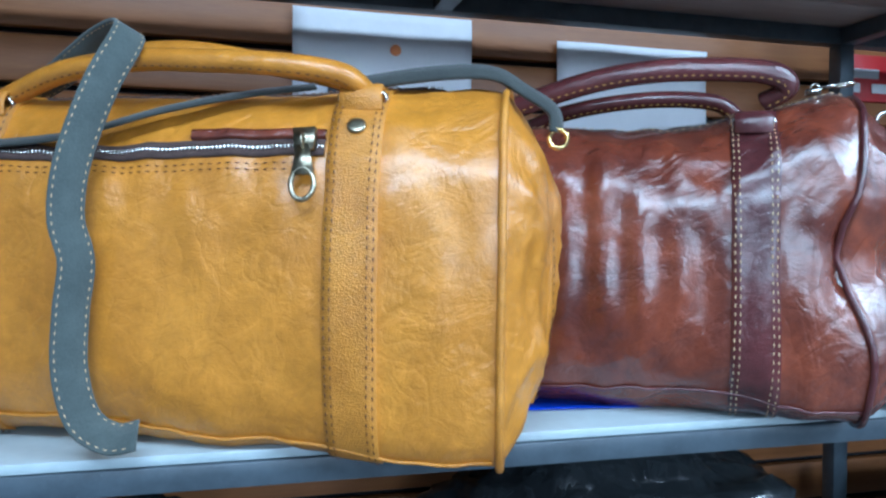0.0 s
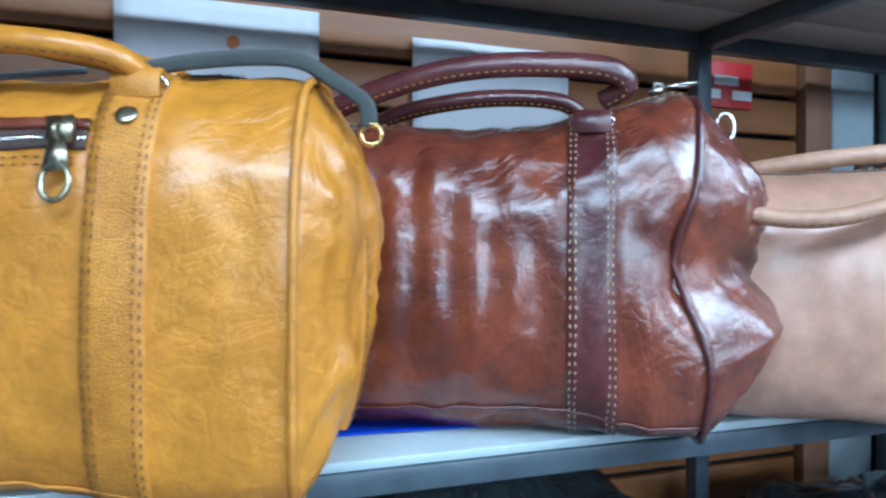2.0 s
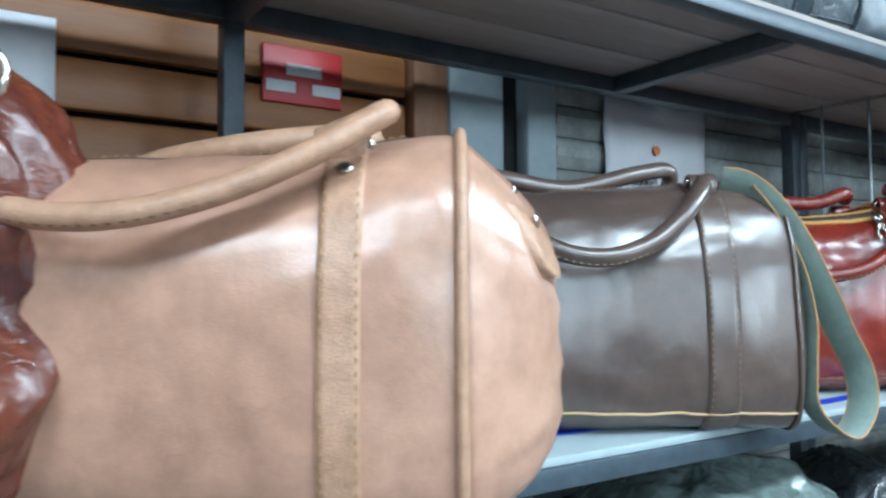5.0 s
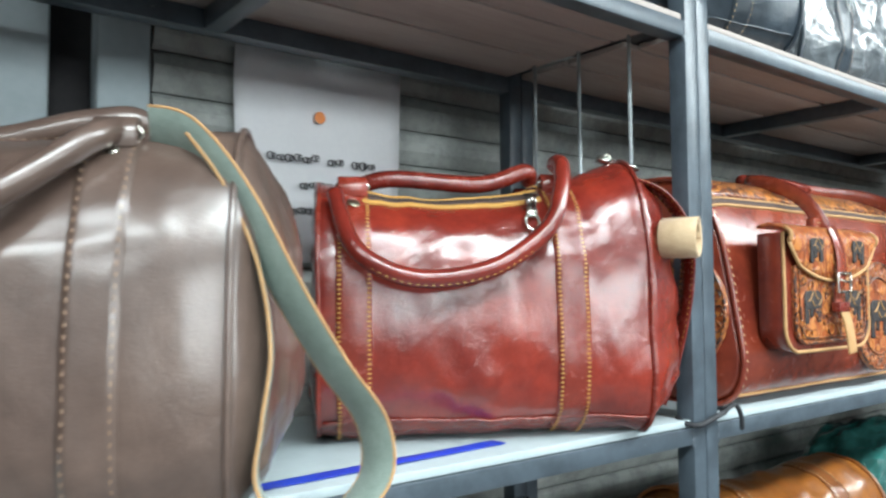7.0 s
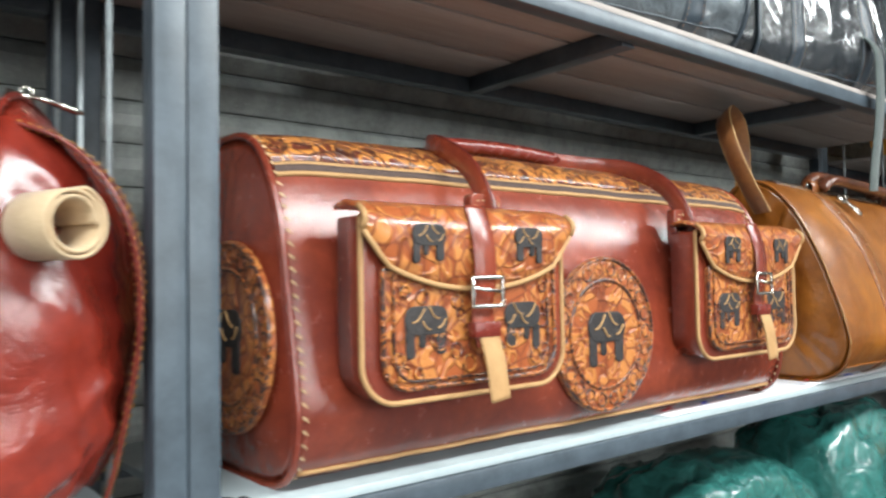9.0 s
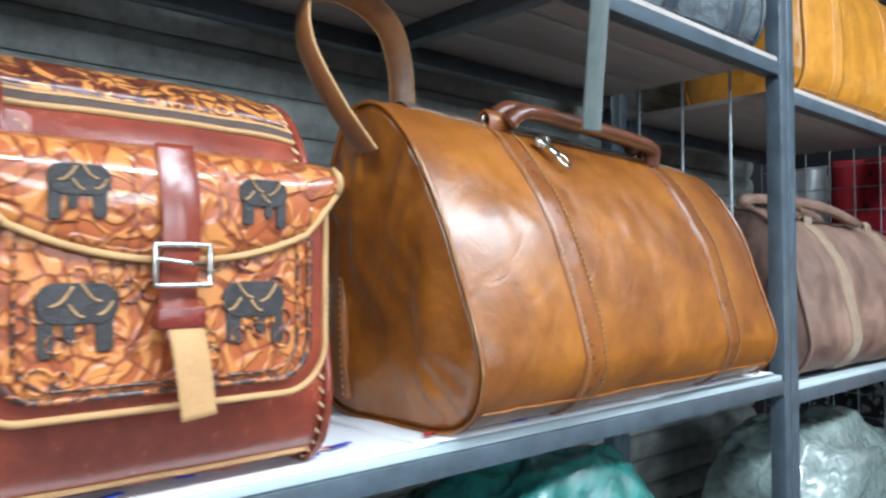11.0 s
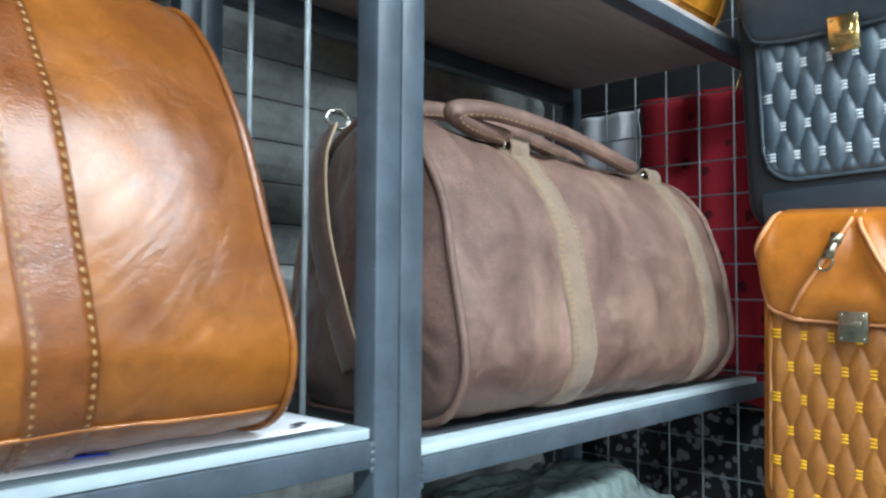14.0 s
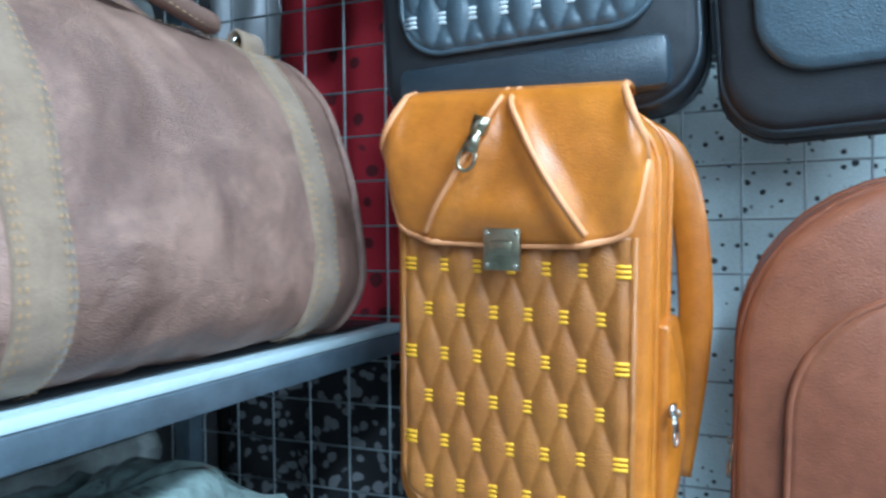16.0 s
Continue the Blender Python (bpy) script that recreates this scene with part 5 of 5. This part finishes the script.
def backpack(name, label, m, W, H, D, skin, piping_skin, rt, rb, side=None):
    ob = thing(name, label, "backpack", m)
    shell, ring = pack_shell(W, H, D, rt, rb, seed=W * 9)
    part("body", shell, side or skin, ob)
    for y, s in ((-D * 0.35, 1.012), (-D + 0.012, 0.99)):
        ln = [Vector((x * s, y, H / 2 + (z - H / 2) * s)) for x, z in ring]
        part("piping", sweep(ln, circle(0.0032, 7), (0, 1, 0), True), piping_skin, ob)
    lp = [Vector((W * 0.12 * math.cos(a), -0.01, H - 0.004 + 0.035 * math.sin(a))) for a in [PI * k / 12 for k in range(13)]]
    part("carry_loop", sweep(lp, slab(0.02, 0.004), (0, 1, 0)), side or skin, ob)
    return ob


def quilted_panel(ob, W, z0, z1, y, r, skin, thread, px=0.030, pz=0.077, phase=0.0):
    """Diamond quilting: puffed lozenges, stitched lines between them and thread bars at their tips."""
    nx, nz = 84, 96
    H = z1 - z0

    def puff(x, z):
        s, v = x / px, (z - z0) / pz + phase
        return 0.0052 * abs(math.sin(PI * (s + v)) * math.sin(PI * (s - v))) ** 0.55

    def low(x):
        d = abs(x) - (W / 2 - r)
        return z0 + (r - math.sqrt(max(r * r - d * d, 0.0)) if d > 0 else 0.0)

    rows = []
    for i in range(nx + 1):
        x = -W / 2 + W * i / nx
        zb = low(x)
        col = []
        for j in range(nz + 1):
            z = zb + (z1 - zb) * j / nz
            edge = min(1.0, min(W / 2 - abs(x), z - zb, z1 - z + 0.02) / 0.008)
            col.append(Vector((x, y - 0.003 * max(edge, 0) - puff(x, z) * max(edge, 0), z)))
        rows.append(col)
    pn = part("quilted_panel", grid(rows), skin, ob)
    sol = pn.modifiers.new("thickness", "SOLIDIFY")
    sol.thickness = 0.004
    sol.offset = 0
    edge = [Vector((x, y - 0.003, z1)) for x in (-W / 2,)] + [Vector((-W / 2 + W * i / 40, y - 0.003, low(-W / 2 + W * i / 40))) for i in range(41)] + [Vector((W / 2, y - 0.003, z1))]
    part("piping", sweep(edge, circle(0.003, 7), (0, 1, 0)), skin, pn)
    rows, bars = [], []
    for q in range(-16, 17):
        for slope in (1, -1):
            ln = []
            for k in range(61):
                z = z0 + H * k / 60
                v = (z - z0) / pz + phase
                x = (q + slope * v) * px
                ln.append(Vector((x, y - 0.0045, z)))
            for off in (-0.0016, 0.0016):
                run = [p + Vector((off, 0, 0)) for p in ln if abs(p.x) < W / 2 - 0.008 and p.z > low(p.x) + 0.006]
                if len(run) > 3:
                    rows.append(stitch_row(run, [Vector((0, -1, 0))] * len(run), 0.0026, 0.0012, 0.0014, 0.0016))
    part("quilt_stitching", merge(rows), thread, pn)
    for i in range(-8, 9):
        for j in range(0, 14):
            v = j / 2
            z = z0 + (v - phase) * pz
            x = (i + (0.5 if j % 2 else 0.0)) * px
            if abs(x) > W / 2 - 0.009 or z < low(x) + 0.008 or z > z1 - 0.006:
                continue
            bar = []
            for dz in (-0.0042, 0.0, 0.0042):
                bar.append(sweep([Vector((x - 0.0078, y - 0.0048, z + dz)), Vector((x, y - 0.0062, z + dz)), Vector((x + 0.0078, y - 0.0048, z + dz))], circle(0.0017, 6), (0, 1, 0)))
            tagged(part("thread_bar", merge(bar), thread, pn), kind="stuff")
    return pn


def clasp(ob, x, z, y, w, hgt, mat="gold"):
    c = part("clasp", box(x - w / 2, x + w / 2, y - 0.006, y, z - hgt / 2, z + hgt / 2, 0.0016), mat, ob, "shiny metal turn clasp")
    part("tongue", box(x - w * 0.3, x + w * 0.3, y - 0.0095, y - 0.0062, z - hgt * 0.12, z + hgt * 0.2, 0.0012), mat, c)
    for a in (-1, 1):
        for b2 in (-1, 1):
            part("screw", dome((x + a * w * 0.38, y - 0.006, z + b2 * hgt * 0.38), (0, -1, 0), 0.0018, 0.001, 8), "nickel", c)
    return c


def flap(ob, W, H, drop, y, skin, trim, folds=True):
    rows = []
    n = 36
    for i in range(n + 1):
        s = -1 + 2 * i / n
        low = H - drop + 0.018 * abs(s) ** 4
        if abs(s) > 0.86:
            low += 0.05 * ((abs(s) - 0.86) / 0.14) ** 2
        col = []
        for j in range(23):
            f = j / 22
            z = H + 0.012 - (H + 0.012 - low) * max(0.0, (f - 0.22) / 0.78)
            yy = 0.0 + (y - 0.008) * min(1.0, f / 0.22) ** 0.8
            half = W / 2 * (0.80 + 0.23 * min(1, f * 1.25))
            b = 0.0
            if f > 0.22:
                g = (f - 0.22) / 0.78
                b = 0.014 * math.sin(PI * g) + (0.010 * math.exp(-((abs(s) - 0.55 * g - 0.02) / 0.10) ** 2) * (0.4 + g) if folds else 0)
                b += (0.012 * math.exp(-(s / 0.42) ** 2) * math.exp(-((g - 0.82) / 0.16) ** 2) if folds else 0)
            col.append(Vector((s * half, yy - b, z + (0.008 * math.sin(PI * min(1, f / 0.22)) if f < 0.22 else 0))))
        rows.append(col)
    fl = part("flap", grid(rows), skin, ob)
    sol = fl.modifiers.new("thickness", "SOLIDIFY")
    sol.thickness, sol.offset = 0.004, 0
    edge = [r[-1] for r in rows]
    part("piping", merge([sweep(edge, circle(0.0034, 7), (0, 1, 0)), sweep(rows[0][4:], circle(0.0034, 7), (1, 0, 0)), sweep(rows[-1][4:], circle(0.0034, 7), (1, 0, 0))]), trim, fl)
    if folds:
        for sg2 in (-1, 1):
            ln = []
            for k in range(19):
                j = 4 + k * 0.95
                g = (j / 22 - 0.22) / 0.78
                i = min(max(int(round((n / 2) * (1 + sg2 * (0.03 + 0.60 * max(0, g) ** 1.2)))), 0), n)
                ln.append(rows[i][int(j)] + Vector((0, -0.004, 0)))
            part("seam", sweep(smooth_line(ln[::3], 6), circle(0.0026, 7), (1, 0, 0)), trim, fl)
        part("zip_pull", zip_pull(rows[int(n * 0.44)][9] + Vector((0, -0.006, 0)), (-0.35, -0.1, -1), (0, -1, 0), 0.034), "brass", fl)
    return fl


# amber quilted backpack
m_op = pose(2.435, -0.172, 1.031, 0, 0, -90) @ pose(0, 0, 0, 3, 2, 0)
op = backpack("backpack", "amber orange leather backpack with yellow diamond quilting", m_op, 0.228, 0.375, 0.095, "amber_pu", "amber_pu", 0.05, 0.045)
quilted_panel(op, 0.200, 0.028, 0.272, -0.103, 0.035, "amber_matt", "thread_yellow", phase=0.18)
flap(op, 0.212, 0.375, 0.110, -0.108, "amber_pu", "peach_trim")
clasp(op, 0.0, 0.262, -0.128, 0.031, 0.034, "brass")
pocket = part("side_pocket", rounded_plate(-0.03, 0.03, 0.02, 0.2, 0.02, 0.0, 0.02, False, 8, 0.012)[0], "amber_pu", op)
pocket.matrix_local = pose(0.122, -0.045, 0.0, 0, 0, 90)
part("zip_pull", zip_pull((0.125, -0.08, 0.13), (0.05, 0, -1), (1, -0.2, 0), 0.026), "nickel", op)
part("shoulder_strap", sweep(smooth_line([(0.06, 0.004, 0.37), (0.115, 0.006, 0.33), (0.135, 0.006, 0.2), (0.12, 0.006, 0.05)], 8), slab(0.03, 0.008), (1, 0, 0)), "amber_pu", op)

# black quilted backpack above it
m_bb = pose(2.475, -0.178, 1.405, 0, 0, -90) @ pose(0, 0, 0, 2, -2, 0)
bb = backpack("backpack", "black leather backpack with pale diamond quilting and a gold clasp", m_bb, 0.295, 0.40, 0.095, "black_fabric", "black_pu", 0.06, 0.05)
quilted_panel(bb, 0.235, 0.068, 0.27, -0.103, 0.04, "slate_pu", "thread_white", phase=0.1)
flap(bb, 0.26, 0.40, 0.158, -0.108, "black_pu", "black_pu", False)
clasp(bb, -0.005, 0.232, -0.130, 0.034, 0.044)
part("pouch", box(-0.125, 0.125, -0.112, -0.085, 0.012, 0.058, 0.01), "black_pu", bb)
part("zip_pull", zip_pull((-0.15, -0.05, 0.24), (-0.3, -0.3, -1), (-1, -0.3, 0), 0.036), "gold", bb)
part("zip_pull", zip_pull((0.152, -0.06, 0.15), (0.1, 0, -1), (1, -0.2, 0), 0.03), "nickel", bb)

# plain black backpack
m_pb = pose(2.48, -0.485, 1.385, 0, 0, -90) @ pose(0, 0, 0, 2, -3, 0)
pb = backpack("backpack", "plain black leather backpack with a zipped front pocket", m_pb, 0.29, 0.42, 0.09, "black_fabric", "black_pu", 0.07, 0.05)
part("front_pocket", rounded_plate(-0.115, 0.125, 0.045, 0.36, 0.045, -0.104, 0.02, True, 10, 0.008)[0], "slate_pu", pb)
part("pocket_flap", rounded_plate(-0.112, 0.122, 0.135, 0.355, 0.03, -0.112, 0.012, True, 10, 0.004)[0], "slate_pu", pb)
ln = [Vector((-0.112 + 0.234 * k / 20, -0.114, 0.137 + 0.010 * math.sin(PI * k / 20))) for k in range(21)]
part("piping", sweep(ln, circle(0.003, 7), (0, 1, 0)), "black_pu", pb)

# rust brown backpack
m_br = pose(2.475, -0.498, 0.955, 0, 0, -90) @ pose(0, 0, 0, 2, 2, 0)
br = backpack("backpack", "smooth rust brown leather backpack with an arched top", m_br, 0.31, 0.385, 0.10, "rust_pu", "rust_pu", 0.14, 0.05)
shape, ring = rounded_plate(-0.115, 0.115, 0.03, 0.30, 0.10, -0.115, 0.02, True, 12, 0.010)
part("front_pocket", shape, "rust_pu", br)
part("piping", sweep([p + Vector((0, 0.002, 0)) for p in ring], circle(0.0032, 7), (0, 1, 0), True), "rust_pu", br)
part("zip_pull", zip_pull((-0.152, -0.06, 0.16), (-0.1, 0, -1), (-1, -0.2, 0), 0.03), "nickel", br)

# ---- goods on the upper shelves ----
UT = UA + 0.0095


def plain_bag(name, label, place, h, skin, trim, thread, group=""):
    ob = holdall(name, label, place, h, skin, trim, thread, trim, (-0.5, 0.5), 0.036, double=False, top_zip=False)
    return ob


hb = Holdall(0.50, 0.24, 0.30, 2.6, 4.5, 0.15, 0.05, 0.03, 0.006, 41.0, (0.03, 0.03), 0.0)
ub1 = plain_bag("holdall", "black leather holdall with cream edged handles", stand(0.24, -0.02, 10, hb.L, hb.D, UT), hb, "black_pu", "black_pu", "thread_tan")
handle(ub1, [(-0.02, -0.12, 0.22), (0.0, -0.145, 0.14), (0.05, -0.158, 0.06), (0.11, -0.155, 0.045), (0.17, -0.145, 0.09), (0.19, -0.12, 0.2)], "black_pu", 0.009, "cream_suede")
hb2 = Holdall(0.44, 0.25, 0.28, 2.5, 4.0, 0.12, 0.05, 0.03, 0.009, 47.0, (0.04, 0.04), 0.0)
plain_bag("holdall", "dark brown holdall wrapped in shiny clear plastic", stand(0.82, -0.01, 8, hb2.L, hb2.D, UT), hb2, "grey_wrap", "black_pu", "thread_brown")
hb3 = Holdall(0.42, 0.25, 0.28, 2.5, 4.0, 0.12, 0.05, 0.03, 0.008, 53.0, (0.04, 0.04), 0.0)
plain_bag("holdall", "black holdall wrapped in shiny plastic", stand(1.36, -0.005, 6, hb3.L, hb3.D, UT), hb3, "black_wrap", "black_pu", "thread_brown")
hb4 = Holdall(0.30, 0.22, 0.24, 2.5, 4.0, 0.12, 0.05, 0.03, 0.008, 59.0, (0.02, 0.02), 0.0)
plain_bag("holdall", "slate grey soft bag on the upper shelf", stand(1.70, 0.005, 4, hb4.L, hb4.D, UT), hb4, "grey_wrap", "black_pu", "thread_brown")
hb6 = Holdall(0.46, 0.24, 0.28, 2.5, 4.0, 0.12, 0.05, 0.03, 0.007, 67.0, (0.03, 0.03), 0.0)
plain_bag("holdall", "dark grey bag on the upper shelf", stand(-0.34, 0.01, 8, hb6.L, hb6.D, UT), hb6, "grey_wrap", "black_pu", "thread_brown")
hy = Holdall(0.50, 0.24, 0.30, 2.8, 5.0, 0.10, 0.0, 0.03, 0.003, 61.0, (0.02, 0.015), 0.0)
yb = plain_bag("holdall", "bright mustard yellow leather holdall on the upper shelf", stand(2.39, 0.0, 2, hy.L, hy.D, UC + 0.0095), hy, "mustard", "mustard_band", "thread_dark")
# suede strap hanging down from the upper shelf
hs = thing("hanging_strap", "sage green suede strap hanging from the upper shelf", "strap", (1.25, -0.014, 1.545))
strap(hs, [(0.0, 0.10, 0.30), (0.0, 0.05, 0.30), (0.0, 0.004, 0.26), (0.0, -0.003, 0.20), (-0.004, 0.0, 0.12), (0.003, 0.012, 0.05), (0.006, 0.018, 0.0)], "moss", 0.034, 0.003, (1, 0, 0), None, "strap")

# ---- goods on the lower shelf ----
LT = LOW + 0.0095


def bundle(name, label, cx, cy, z, W, D, H, material, seed, category="bundle"):
    n, m2 = 64, 34
    rows = []
    for j in range(m2 + 1):
        b2 = -0.5 * PI + PI * j / m2
        row = []
        for i in range(n):
            a = 2 * PI * i / n
            d = Vector((math.cos(a) * math.cos(b2), math.sin(a) * math.cos(b2), math.sin(b2)))
            q = Vector([math.copysign(abs(v) ** 0.62, v) for v in d])
            w = 1 + 0.13 * noise.noise(d * 2.2 + Vector((seed, 0, 0))) + 0.09 * (0.4 - abs(noise.noise(d * 6 + Vector((seed, 1, 0))))) + 0.05 * (0.4 - abs(noise.noise(d * 15 + Vector((seed, 2, 0)))))
            row.append(Vector((q.x * W / 2 * w, q.y * D / 2 * w, max(0.0, H / 2 + q.z * H / 2 * w))))
        rows.append(row)
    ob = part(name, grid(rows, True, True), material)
    ob.location = (cx, cy, z)
    return tagged(ob, label, category)


for k, (bx, by, W, D, H, mt, lab) in enumerate((
        (-1.60, 0.16, 0.46, 0.26, 0.42, "black_wrap", "black plastic wrapped bag on the lower shelf"),
        (-2.25, 0.16, 0.50, 0.26, 0.38, "black_wrap", "black plastic wrapped bag on the lower shelf"),
        (-0.98, 0.17, 0.36, 0.26, 0.33, "black_wrap", "black plastic wrapped bag on the lower shelf"),
        (-0.55, 0.15, 0.42, 0.28, 0.40, "clear_wrap", "bag wrapped in crumpled clear plastic on the lower shelf"),
        (-0.14, 0.17, 0.20, 0.24, 0.36, "black_wrap", "black plastic wrapped bag on the lower shelf"),
        (0.92, 0.15, 0.40, 0.27, 0.37, "teal_wrap", "teal plastic wrapped bundle on the lower shelf"),
        (1.30, 0.14, 0.32, 0.27, 0.415, "teal_wrap", "teal plastic wrapped bundle on the lower shelf"),
        (2.12, 0.13, 0.44, 0.27, 0.36, "clear_wrap", "bag wrapped in crumpled clear plastic on the lower shelf"))):
    bundle("wrapped_bag", lab, bx, by, LT, W, D, H, mt, 3.7 * k, "wrapped bag")
ht = Holdall(0.44, 0.25, 0.345, 2.4, 4.0, 0.2, 0.05, 0.05, 0.006, 71.0, (0.03, 0.03), 0.0)
plain_bag("holdall", "tan leather holdall on the lower shelf", stand(0.60, 0.01, 6, ht.L, ht.D, LT), ht, "cognac", "cognac_band", "thread_tan")
# black cable tie twisted round the posts
tie = thing("cable_tie", "black twisted cable tie round the rack posts", "cable tie", (0.0, -0.004, 1.215))
part("loop", sweep(smooth_line([(-0.03, -0.004, 0.0), (0.0, -0.006, 0.006), (0.03, -0.004, 0.012), (0.034, 0.02, 0.012), (0.0, 0.034, 0.008), (-0.034, 0.02, 0.004)], 8, True), circle(0.0035, 8), (0, 0, 1), True), "black_fabric", tie)
part("tail", sweep(smooth_line([(0.02, -0.006, 0.01), (0.035, -0.014, 0.02), (0.045, -0.016, 0.005), (0.05, -0.014, -0.012)], 6), circle(0.003, 8), (0, 0, 1)), "black_fabric", tie)
